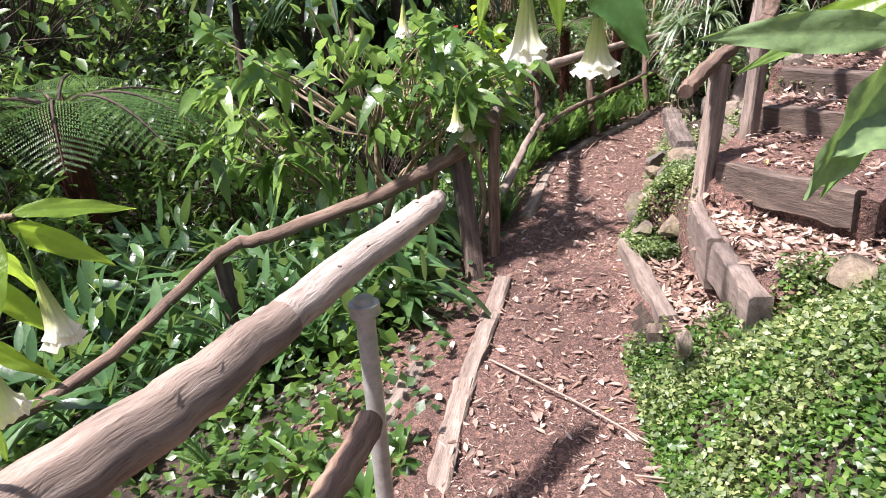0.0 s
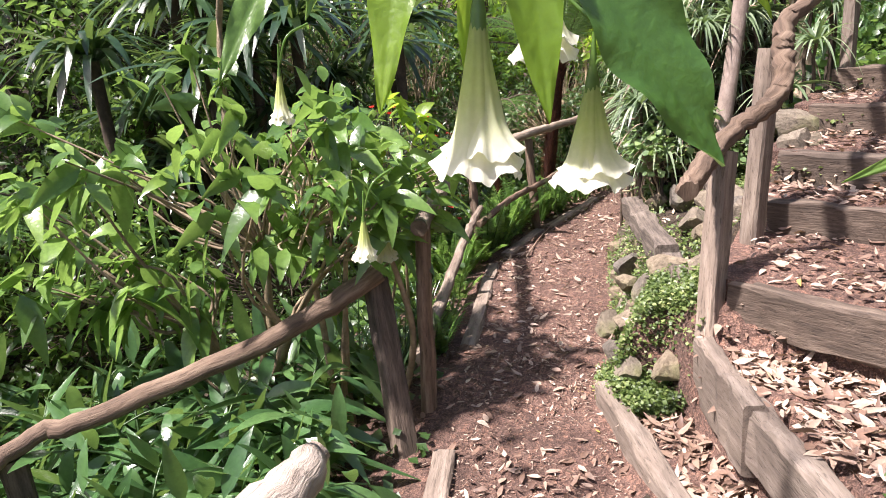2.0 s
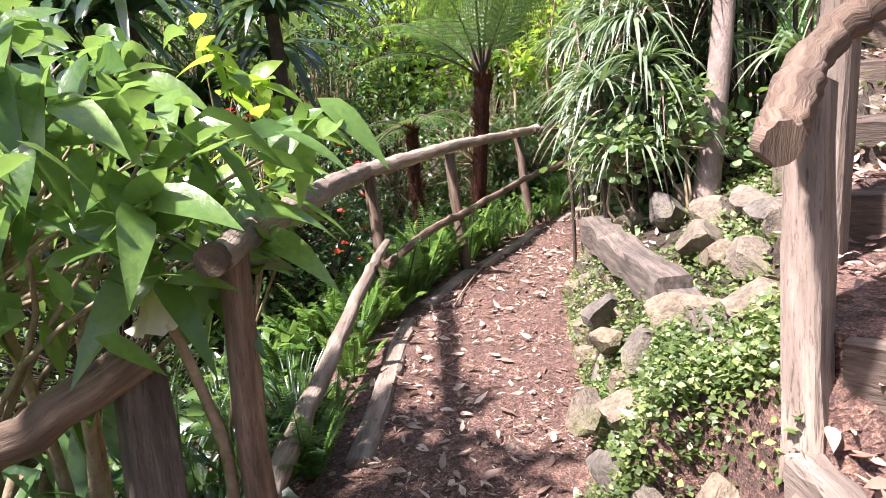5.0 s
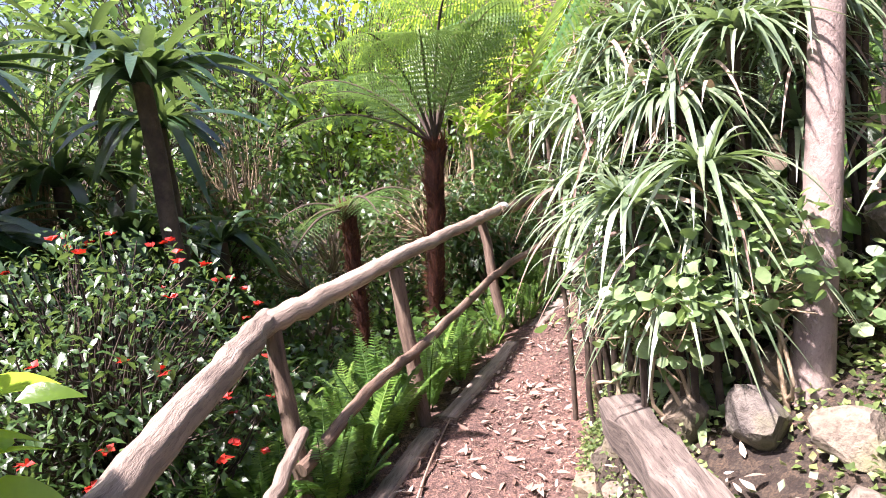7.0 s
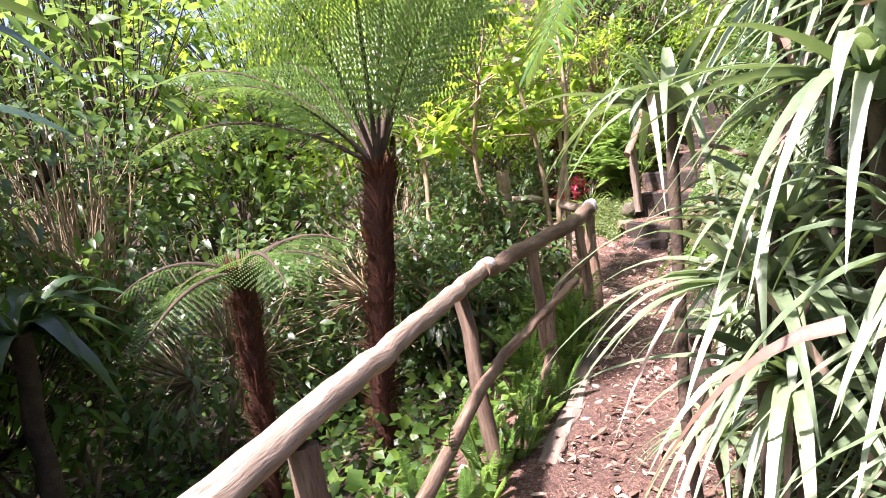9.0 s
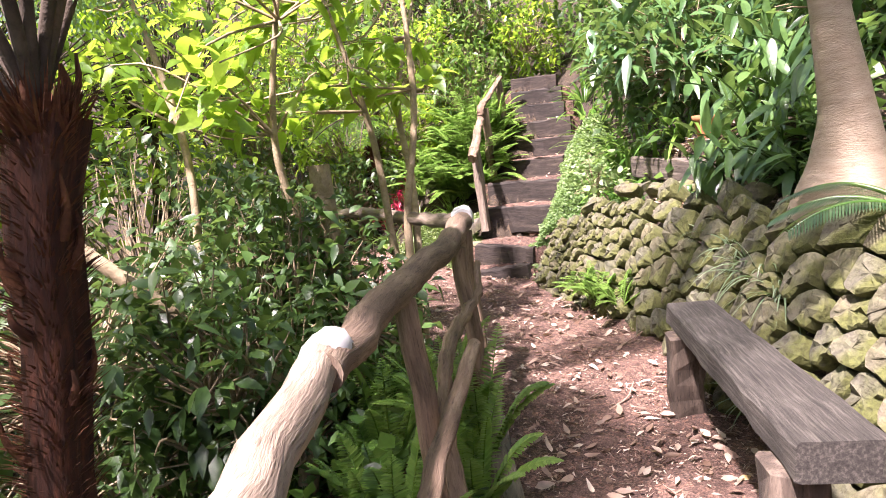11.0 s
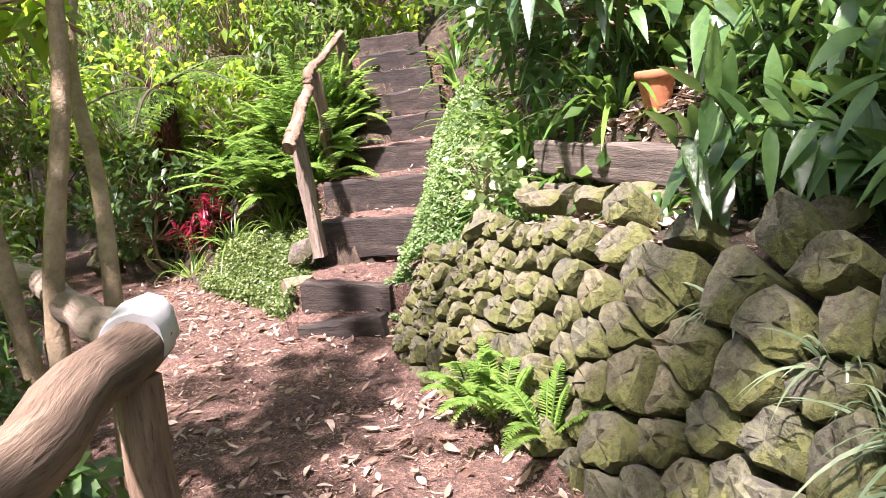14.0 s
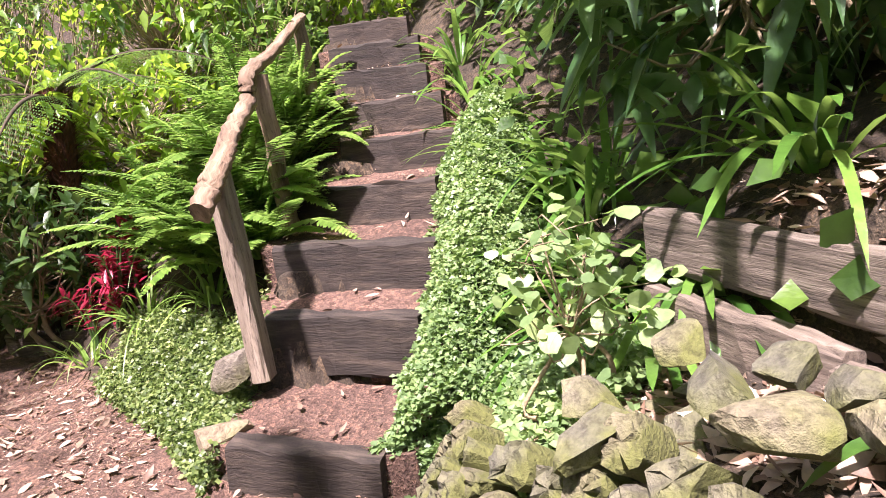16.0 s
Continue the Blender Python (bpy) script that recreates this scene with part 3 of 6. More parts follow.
def near_handrail():
    f = thing("log_handrail", (-0.28, 1.8, -0.35), "thick pale peeled-log handrail on a galvanised pole beside the path", "handrail")
    # Tip in the paler wood: sunlight is put into its colour.
    rail(f, [(-0.05, 2.3, 0.69), (-0.12, 2.18, 0.67), (-0.42, 1.76, 0.59), (-0.53, 1.46, 0.605)],
         [0.022, 0.05, 0.06, 0.052], M_sunlit_bare, "log_tip", "pale barkless tip with sunlight in its colour", 0.02)
    rail(f, [(-0.485, 1.59, 0.597), (-0.62, 1.18, 0.62), (-0.8, 0.75, 0.66), (-0.98, 0.25, 0.72)],
         [0.06, 0.069, 0.074, 0.078], M_log, "log", "grey weathered log with thin cracks", 0.025)
    part("metal_pole", tube(Geo(), [(-0.3, 1.86, 0.52), (-0.3, 1.83, 0.1), (-0.31, 1.82, -0.5)], 0.031, 14), M_steel, f, "galvanised steel pole")
    part("clamp", tube(Geo(), [(-0.3, 1.86, 0.46), (-0.3, 1.86, 0.5)], 0.05, 12, 0.02), M_steel, f)
    rail(f, [(-0.3, 1.72, 0.15), (-0.42, 1.35, 0.13), (-0.62, 0.6, 0.2)], [0.042, 0.045, 0.045], M_pole, "lower_rail")
    for k in range(4):
        u = (0.16, 0.3, 0.42, 0.55)[k]
        p = np.array((-0.05, 2.3, 0.69)) * (1 - u) + np.array((-0.62, 1.18, 0.62)) * u
        g = Geo()
        rock(g, p + np.array([0.03, -0.02, 0.058]) + RNG.normal(0, 0.012, 3) * (1, 1, 0.2), (0.016, 0.01, 0.008), base=ICO1)
        part("knot", g, M_dark, f)
    for o in f.children:
        o.location = -Vector(f.location)
    return f


def own(f):
    for o in f.children:
        o.location = o.location - f.location
    return f


def side_fence():
    f = thing("rustic_fence", (-0.7, 4.0, -0.9), "rough branch rail on square timber posts among ginger leaves", "fence")
    rail(f, [(-3.2, 1.9, -0.55), (-2.06, 2.85, -0.4), (-1.47, 3.72, -0.07), (-1.2, 3.85, -0.02), (-0.5, 4.1, 0.13), (0.03, 4.33, 0.32)], [0.035, 0.035, 0.042, 0.05], M_pole, "rail")
    post(f, (-1.45, 3.72, -0.1), (-1.4, 3.65), 0.05, M_sleeper, True)
    post(f, (0.03, 4.33, 0.3), (0.1, 3.95), 0.055, M_sleeper, True)
    return own(f)


def path_fence():
    f = thing("rustic_log_fence", (1.5, 7.5, -0.45), "weathered round-log fence with two rails curving along the path", "fence")
    rail(f, [(0.235, 4.28, 0.54), (0.37, 4.95, 0.52), (0.575, 5.94, 0.478), (0.79, 6.93, 0.425)], [0.036, 0.044, 0.05, 0.05], M_log, "top_rail", "thick pale sun-bleached log")
    part("cut_end", tube(Geo(), [(0.229, 4.25, 0.541), (0.236, 4.285, 0.54)], 0.038, 18, 0.02), M_dark, f, "dark sawn log end")
    rail(f, [(0.76, 6.82, 0.425), (0.98, 7.06, 0.43), (1.45, 7.6, 0.45), (2.05, 8.4, 0.42), (2.66, 9.2, 0.40)], [0.046, 0.048, 0.04, 0.037, 0.038], M_log, "top_rail", "grey-brown split log rail")
    rail(f, [(2.6, 9.12, 0.39), (3.2, 9.75, 0.36), (3.8, 10.28, 0.35), (4.3, 10.77, 0.38)], [0.04, 0.047, 0.05, 0.05], M_pole, "top_rail", "brown barked log rail")
    rail(f, [(4.28, 10.8, 0.37), (4.36, 11.3, 0.36), (4.45, 12.0, 0.37), (4.2, 12.9, 0.34)], [0.04, 0.036, 0.034], M_log, "top_rail")
    band(f, (2.66, 9.2, 0.395), (0.7, 0.75, 0), 0.04, 0.1)
    band(f, (4.29, 10.76, 0.385), (0.6, 0.7, 0.1), 0.052, 0.1)
    for top, foot in (((0.26, 4.42, 0.53), (0.2, 4.38)), ((0.8, 6.88, 0.39), (0.84, 6.75)), ((1.46, 7.62, 0.4), (1.5, 7.52)),
                      ((2.38, 8.86, 0.36), (2.42, 8.72)), ((3.2, 9.74, 0.32), (3.22, 9.6)), ((3.95, 10.4, 0.31), (3.95, 10.3)), ((4.24, 10.7, 0.33), (4.2, 10.6))):
        post(f, top, foot, 0.038, M_pole)
    rail(f, [(0.2, 4.72, -0.34), (0.45, 5.6, -0.22), (0.7, 6.35, -0.08), (0.86, 6.76, 0.0)], [0.04, 0.036, 0.03, 0.022], M_log, "lower_rail", "thin crooked pale branch")
    rail(f, [(0.83, 6.7, -0.14), (1.2, 7.2, -0.06), (1.6, 7.64, -0.03), (2.45, 8.78, 0.0), (3.1, 9.45, 0.02), (3.6, 9.92, 0.04)], [0.03, 0.028, 0.027, 0.026], M_pole, "lower_rail")
    rail(f, [(2.9, 9.2, -0.4), (3.15, 9.5, -0.24), (3.3, 9.72, -0.05), (3.62, 10.08, 0.02), (4.0, 10.36, 0.08), (4.16, 10.52, 0.2)], [0.034, 0.03, 0.022, 0.028, 0.02, 0.014], M_pole, "lower_rail", "gnarled grey driftwood branch", 0.1)
    return own(f)


def stair_rail_c():
    f = thing("branch_handrail", (6.4, 13.0, -0.3), "crooked branch handrail on a timber post beside the steps", "handrail")
    rail(f, [(6.22, 12.91, 0.61), (6.34, 13.0, 0.69), (6.48, 13.12, 0.77), (6.66, 13.3, 0.86), (6.94, 13.55, 0.98), (7.0, 13.6, 1.1), (7.4, 13.92, 1.24), (7.98, 14.3, 1.5)],
         [0.042, 0.045, 0.04, 0.038, 0.04, 0.034, 0.03], M_pole, "rail", "crooked brown stripped branch", 0.05)
    post(f, (6.45, 13.06, 0.72), (6.46, 13.02, -0.1), 0.05, M_board, True)
    post(f, (7.1, 13.65, 1.1), (7.12, 13.62), 0.045, M_pole)
    post(f, (7.9, 14.25, 1.47), (7.92, 14.2), 0.045, M_pole)
    return own(f)


def stair_rail_a():
    f = thing("branch_handrail", (1.5, 3.95, 0.0), "twisted branch handrail on square timber posts by the steps", "handrail")
    rail(f, [(1.28, 3.8, 0.7), (1.4, 3.92, 0.78), (1.59, 4.09, 0.86), (1.75, 4.08, 0.98), (1.84, 4.12, 1.06), (1.88, 4.2, 1.2), (1.94, 4.28, 1.32), (2.2, 4.5, 1.42), (3.3, 5.7, 1.78)],
         [0.04, 0.045, 0.04, 0.042, 0.045, 0.04, 0.036, 0.034], M_pole, "rail", "twisted grey branch", 0.05)
    post(f, (1.6, 4.06, 0.8), (1.47, 3.87, -0.05), 0.055, M_board, True)
    post(f, (1.98, 4.4, 1.2), (1.93, 4.38, 0.2), 0.055, M_board, True)
    post(f, (3.3, 5.75, 1.75), (3.25, 5.65), 0.05, M_board, True)
    return own(f)


near_handrail(), side_fence(), path_fence(), stair_rail_c(), stair_rail_a()


# ---------------------------------------------------------------- steps, boards, bench
def slab(q, top, deep, n=7):
    """A filled tread between two sleepers, with an uneven top."""
    u, v = np.meshgrid(np.linspace(0, 1, n), np.linspace(0, 1, n), indexing="ij")
    P = (q[0] * ((1 - u) * (1 - v))[..., None] + q[1] * (u * (1 - v))[..., None] + q[2] * (u * v)[..., None] + q[3] * ((1 - u) * v)[..., None])
    P[..., 2] = top + RNG.normal(0, 0.008, u.shape) + 0.03 * v
    idx = np.arange(n * n).reshape(n, n)
    g = Geo().put(P, np.stack([idx[:-1, :-1], idx[1:, :-1], idx[1:, 1:], idx[:-1, 1:]], -1).reshape(-1, 4))
    rim = np.r_[idx[:, 0], idx[-1, 1:], idx[-2::-1, -1], idx[0, -2:0:-1]]
    top_v = P.reshape(-1, 3)[rim]
    m = len(rim)
    i = np.arange(m)
    g.put(np.vstack([top_v, top_v - (0, 0, deep)]), np.stack([i, (i + 1) % m, (i + 1) % m + m, i + m], -1))
    return g


def flight(name, steps, label, thick, depth, mat):
    f = thing(name, (*steps[0][0], steps[0][2]), label, "steps", kind="structure")
    for (l, r, top), nxt in zip(steps, steps[1:] + [None]):
        dz = RNG.normal(0, 0.012)
        plank("sleeper", (*l, top + dz), (*r, top - dz), thick, depth, mat, f, "", 0.006, 9)
        if nxt:
            q = [np.array((*l, 0)), np.array((*r, 0)), np.array((*nxt[1], 0)), np.array((*nxt[0], 0))]
            out = unit(q[0] - q[1]) * 0.1
            q = [q[0] + out, q[1] - out, q[2] - out, q[3] + out]
            part("tread", slab(q, top - 0.02, 0.3), M_mulch, f, "mulch tread")
    return own(f)


flight("timber_steps", STAIR_A[:5], "garden steps of dark sleepers filled with leaf-strewn mulch", 0.09, 0.2, M_sleeper)
flight("timber_steps", STAIR_C, "steep garden steps of weathered sleepers, dark partly from painted shade, with mulch treads", 0.1, 0.25, M_step)


def loose_beam(name, a, b, w, h, label, mat=M_sleeper, category="timber", wear=0.008):
    return tagged(plank(name, a, b, w, h, mat, None, "", wear * 0.6, 11), label, category)


loose_beam("timber_edging", (1.09, 4.24, -0.33), (1.05, 3.1, -0.3), 0.1, 0.2, "split weathered sleeper edging the path", M_board)
loose_beam("timber_edging", (1.42, 3.88, 0.03), (1.33, 3.3, 0.03), 0.08, 0.3, "grey sleeper holding back a leafy step", M_board)
loose_beam("timber_edging", (1.37, 3.42, 0.0), (1.3, 2.65, 0.02), 0.1, 0.22, "grey sleeper holding back a leafy step", M_board)
loose_beam("timber_edging", (0.95, 3.0, -0.28), (0.93, 2.9, -0.28), 0.09, 0.25, "short dark timber stake by the path", M_sleeper)
loose_beam("fallen_log", (1.95, 6.22, 0.1), (1.63, 4.78, 0.16), 0.13, 0.14, "cracked grey timber lying on the low stone edge", M_oldlog, "log", 0.012)
loose_beam("fallen_log", (1.63, 4.74, 0.14), (1.5, 4.02, 0.08), 0.1, 0.11, "split grey timber lying on the bank", M_oldlog, "log", 0.012)


def path_boards():
    f = thing("path_edging", (0.2, 3.8, -0.45), "weathered plank edging along the mulch path", "edging", kind="structure")
    runs = [((-0.16, 2.0), (-0.02, 2.8)), ((-0.03, 2.72), (0.25, 3.95)), ((0.5, 5.02), (0.9, 6.5)), ((1.05, 6.75), (1.5, 7.4)), ((1.62, 7.5), (2.36, 8.42)), ((2.62, 8.66), (3.02, 9.1)), ((3.05, 9.12), (4.1, 10.45))]
    for a, b in runs:
        plank("board", (*a, -0.425), (*b, -0.42), 0.1, 0.09, M_board, f)
    plank("board", (-0.55, 2.3, -0.5), (-0.25, 3.05, -0.47), 0.1, 0.08, M_board, f)
    return own(f)


path_boards()


def bench():
    f = thing("bench", (4.1, 9.2, -0.45), "heavy grey plank bench on two log legs beside the path", "bench")
    a, b = np.array((4.71, 9.75, -0.03)), np.array((3.575, 8.665, 0.05))
    plank("seat", a, b, 0.21, 0.095, M_bench, f, "cracked silver-grey plank", 0.0025, 16)
    for u in (0.1, 0.9):
        c = a + (b - a) * u
        plank("leg", (c[0] - 0.05, c[1] + 0.06, c[2] - 0.09), (c[0] - 0.05, c[1] + 0.06, -0.5), 0.13, 0.13, M_sleeper, f, "", 0.005, 6, (0.7, 0.7, 0))
    return own(f)


bench()


# ---------------------------------------------------------------- stone work
def stones(name, label, spots, mat, group=""):
    """A dry-laid wall: every stone is a piece of it. spots: place, size."""
    f = thing(name, (*spots[0][0][:2], spots[0][0][2]), label, "stone wall", group, "structure")
    for p, s, *turn in spots:
        g = Geo()
        rock(g, (0, 0, 0), s, cuts=15, turn=turn[0] if turn else None, low=0.42, high=0.72)
        o = part("stone", g, mat, f, crease=24)
        o.location = p
    return own(f)


def along(line, d):
    seg = np.hypot(*np.diff(line, axis=0).T)
    at = np.r_[0, np.cumsum(seg)]
    d = np.clip(d, 0, at[-1] - 1e-6)
    i = int(np.searchsorted(at, d, side="right") - 1)
    u = (d - at[i]) / seg[i]
    q = line[i] + (line[i + 1] - line[i]) * u
    t = (line[i + 1] - line[i]) / seg[i]
    return q, t, at[-1]


WALL = np.array([(3.3, 8.1), (3.85, 8.45), (4.25, 9.05), (4.68, 9.68), (5.06, 10.12), (5.33, 10.48), (5.5, 10.85), (5.78, 11.6), (5.95, 11.97), (6.24, 12.2), (6.45, 12.28)])


def clip_cell(poly, n, k):
    """The part of a convex polygon where n.p <= k."""
    out = []
    for i in range(len(poly)):
        p, q = poly[i], poly[(i + 1) % len(poly)]
        a, b = n @ p - k, n @ q - k
        if a <= 0:
            out.append(p)
        if a * b < 0:
            out.append(p + (q - p) * (a / (a - b)))
    return out


def fitted_stone(cell, deep, bulge):
    """A stone cut to fit its neighbours: a rough faced block whose outline is the cell, x along and y up, z out of the wall."""
    c = np.mean(cell, 0)
    pts = []
    m = len(cell)
    for i in range(m):
        p, q = cell[i], cell[(i + 1) % m]
        e = np.linalg.norm(q - p)
        cut = min(0.32, 0.02 / max(e, 1e-6))
        pts.append(p + (q - p) * cut)
        if e > 0.07:
            pts.append(p + (q - p) * 0.5 + RNG.normal(0, 0.006, 2))
        pts.append(q + (p - q) * cut)
    r = np.array(pts)
    k = len(r)
    tilt = RNG.normal(0, 0.16, 2)
    r = c + (r - c) * (1 - 0.008 / np.maximum(np.linalg.norm(r - c, axis=1, keepdims=True), 0.02))
    size = np.sqrt(np.mean(np.sum((r - c) ** 2, 1)))

    def ring(shrink, z, rough_):
        p = c + (r - c) * shrink + RNG.normal(0, rough_ * 0.6, r.shape)
        return np.column_stack([p, np.full(k, z) + (p - c) @ tilt * (1 if z > -0.03 else 0) + RNG.normal(0, rough_, k)])

    top = bulge * size
    V = [ring(0.9, -deep, 0.004), ring(1.0, -0.025, 0.003), ring(0.97, top * 0.5, 0.004), ring(0.84, top * 0.95, 0.006), ring(0.42, top * 1.0, 0.008)]
    V.append(np.array([[*c, top * 1.0]]))
    f = []
    i = np.arange(k)
    j = (i + 1) % k
    for w in range(4):
        f.append(np.stack([i + w * k, j + w * k, j + (w + 1) * k, i + (w + 1) * k], -1))
    g = Geo()
    g.put(np.concatenate(V), np.concatenate(f))
    g.f.append(np.stack([i + 4 * k, j + 4 * k, np.full(k, 5 * k)], -1))
    return g, c


def wall_c():
    """The dry-laid retaining wall: stones fitted to one another, larger where the path is widest, leaning back into the bank."""
    total = along(WALL, 0)[2]
    f = thing("stone_wall", (5.0, 10.0, -0.45), "mossy dry-laid sandstone retaining wall behind the bench", "stone wall", "", "structure")
    seeds, tries = [], 0
    while tries < 9000:
        tries += 1
        d, h = RNG.uniform(-0.1, total + 0.1), RNG.uniform(-0.06, 1.0)
        y = along(WALL, max(d, 0))[0][1]
        big = np.interp(y, (9.0, 10.6, 11.2, 12.0), (0.165, 0.16, 0.105, 0.088)) * RNG.uniform(0.72, 1.12)
        p = np.array((d, h * 1.3))
        if all((p[0] - q[0]) ** 2 + (p[1] - q[1]) ** 2 > (0.5 * (big + q[2])) ** 2 for q in seeds):
            seeds.append((p[0], p[1], big))
    S = np.array(seeds)
    P = S[:, :2] / (1, 1.3)
    for n, p in enumerate(P):
        q, t, _ = along(WALL, p[0])
        if p[1] > wall_top(q[1]) + 0.02 + RNG.normal(0, 0.025) or not 0 < p[0] < total or p[1] < -0.05:
            continue
        cell = [p + np.array(o) for o in ((-0.18, -0.13), (0.18, -0.13), (0.18, 0.12), (-0.18, 0.12))]
        near = np.argsort(np.hypot(*(S[:, :2] - S[n, :2]).T))[1:16]
        for o in near:
            w = (S[o, :2] - S[n, :2]) * (1, 1.3)
            mid = (S[o, :2] + S[n, :2]) / 2 / (1, 1.3)
            cell = clip_cell(cell, w, w @ mid)
        if len(cell) < 3:
            continue
        g, c = fitted_stone(np.array(cell), RNG.uniform(0.1, 0.15), RNG.uniform(0.08, 0.26))
        q, t, _ = along(WALL, c[0])
        lean = 0.35 + 0.5 * max(c[1], 0)
        back = 0.02 + 0.35 * c[1] + 0.25 * max(c[1], 0) ** 2 + RNG.normal(0, 0.012)
        out = unit(np.array((-t[1], t[0], lean)))
        run = np.array((t[0], t[1], 0.0))
        rise = np.cross(out, run)
        rise = rise if rise[2] > 0 else -rise
        v = np.concatenate(g.v)
        v[:, :2] -= c
        g.v = [v[:, :1] * run + v[:, 1:2] * rise * math.hypot(1, lean) + v[:, 2:] * out]
        if np.cross(run, rise) @ out < 0:
            g.f = [x[:, ::-1] for x in g.f]
        o = part("stone", g, M_stone, f, crease=28)
        o.location = (*(q + np.array((t[1], -t[0])) * back), c[1] - 0.45)
    return own(f)


def wall_b():
    line = RIGHT[(RIGHT[:, 1] > 4.2) & (RIGHT[:, 1] < 6.6)]
    total = along(line, 0)[2]
    spots = []
    for row in range(3):
        d = RNG.uniform(0, 0.2)
        while d < total:
            w = RNG.uniform(0.12, 0.26)
            q, t, _ = along(line, d + w / 2)
            n = np.array([t[1], -t[0]])
            spots.append(((*(q + n * (0.08 + 0.07 * row)), -0.4 + 0.14 * row + RNG.normal(0, 0.02)), (w, 0.18, RNG.uniform(0.13, 0.2))))
            d += w * RNG.uniform(1.0, 1.6)
    return stones("stone_edge", "low edge of grey stones with creeping plants", spots, M_pale)


wall_c(), wall_b()
crest = []
for k in range(48):
    d = RNG.uniform(0.2, 4.2)
    q0, t0, _ = along(np.array([(5.0, 9.4), (5.6, 10.2), (5.9, 10.7), (6.12, 11.5), (6.4, 12.0)]), d)
    o = RNG.uniform(0.05, 0.45)
    x0, y0 = q0 + np.array([t0[1], -t0[0]]) * o
    crest.append(((x0, y0, ground_at(x0, y0) + 0.01), (RNG.uniform(0.1, 0.2), RNG.uniform(0.08, 0.15), RNG.uniform(0.06, 0.1))))
stones("stone_row", "loose mossy stones lying along the top of the wall", crest, M_stone)


def boulder(at, size, label, mat=M_pale, turn=None, cuts=9):
    g = Geo()
    rock(g, (0, 0, 0), size, turn=turn, base=ICO3, cuts=cuts + 7, low=0.36, high=0.7)
    o = tagged(part("boulder", g, mat, crease=20), label, "rock", "boulders on the bank")
    o.location = (at[0], at[1], max(at[2], ground_at(at[0], at[1]) + size[2] * 0.22))
    return o


for at, size in (((2.5, 5.35, 0.3), (0.34, 0.22, 0.5)), ((2.15, 5.75, 0.12), (0.24, 0.2, 0.26)), ((2.75, 5.6, 0.45), (0.4, 0.3, 0.22)), ((2.35, 5.9, 0.2), (0.35, 0.25, 0.18)),
                 ((2.0, 5.2, 0.1), (0.3, 0.22, 0.2)), ((2.9, 5.9, 0.6), (0.4, 0.3, 0.25)), ((2.25, 5.1, 0.15), (0.25, 0.2, 0.2)), ((1.62, 4.62, -0.22), (0.34, 0.24, 0.2)), ((1.72, 5.0, -0.12), (0.22, 0.18, 0.16)),
                 ((2.6, 5.05, 0.3), (0.3, 0.25, 0.25)), ((2.2, 5.45, 0.16), (0.22, 0.2, 0.18)), ((2.45, 4.95, 0.22), (0.26, 0.2, 0.3)), ((1.62, 2.55, 0.15), (0.26, 0.2, 0.16)), ((1.2, 4.2, -0.3), (0.2, 0.16, 0.13)), ((1.34, 4.08, -0.2), (0.2, 0.16, 0.15)), ((1.2, 4.35, -0.3), (0.24, 0.18, 0.15)), ((1.35, 4.55, -0.2), (0.26, 0.18, 0.15)), ((1.28, 4.8, -0.28), (0.22, 0.16, 0.15)), ((1.62, 5.3, -0.12), (0.24, 0.18, 0.18)), ((1.5, 4.75, -0.05), (0.28, 0.2, 0.16)), ((1.5, 5.05, -0.15), (0.2, 0.16, 0.15)), ((0.97, 2.66, -0.2), (0.16, 0.1, 0.12)), ((1.9, 4.75, 0.1), (0.28, 0.22, 0.18)), ((1.95, 5.0, 0.1), (0.2, 0.16, 0.14)), ((2.1, 4.85, 0.1), (0.3, 0.22, 0.2)),
                 ((2.3, 5.3, 0.1), (0.3, 0.2, 0.16)), ((2.05, 5.95, 0.1), (0.22, 0.18, 0.18)), ((2.7, 5.3, 0.1), (0.34, 0.24, 0.2)), ((1.7, 4.4, 0.0), (0.24, 0.18, 0.16)), ((3.0, 5.5, 0.3), (0.36, 0.3, 0.22))):
    boulder(at, size, "pale rough sandstone boulder on the planted bank")
for at, size in (((6.17, 12.97, -0.2), (0.24, 0.2, 0.2)), ((6.37, 13.12, -0.05), (0.22, 0.18, 0.2))):
    boulder(at, size, "pale rough rock beside the first step")
for at, size in (((6.2, 11.22, 0.3), (0.22, 0.15, 0.11)), ((6.36, 11.36, 0.3), (0.18, 0.13, 0.1)), ((6.08, 11.06, 0.3), (0.24, 0.16, 0.12)), ((6.34, 11.12, 0.3), (0.22, 0.15, 0.1)), ((6.1, 11.42, 0.2), (0.2, 0.16, 0.13)), ((6.22, 11.5, 0.2), (0.16, 0.13, 0.1)), ((6.25, 10.75, 0.3), (0.2, 0.15, 0.12)), ((6.12, 10.62, 0.3), (0.15, 0.11, 0.09)),
                 ((6.3, 11.0, 0.3), (0.18, 0.13, 0.1)), ((6.15, 10.9, 0.3), (0.26, 0.17, 0.13)), ((5.8, 10.0, 0.3), (0.28, 0.2, 0.18)), ((6.45, 16.4, -0.35), (0.4, 0.35, 0.35)), ((6.8, 16.7, -0.25), (0.5, 0.4, 0.4))):
    boulder(at, size, "mossy sandstone boulder beside the steps", M_stone)


# ---------------------------------------------------------------- plants
def ellipsoid(n, centre, radii, hollow=0.35):
    d = unit(RNG.normal(0, 1, (n, 3)))
    r = RNG.uniform(hollow ** 3, 1, n) ** (1 / 3)
    return np.asarray(centre) + d * r[:, None] * np.asarray(radii), d


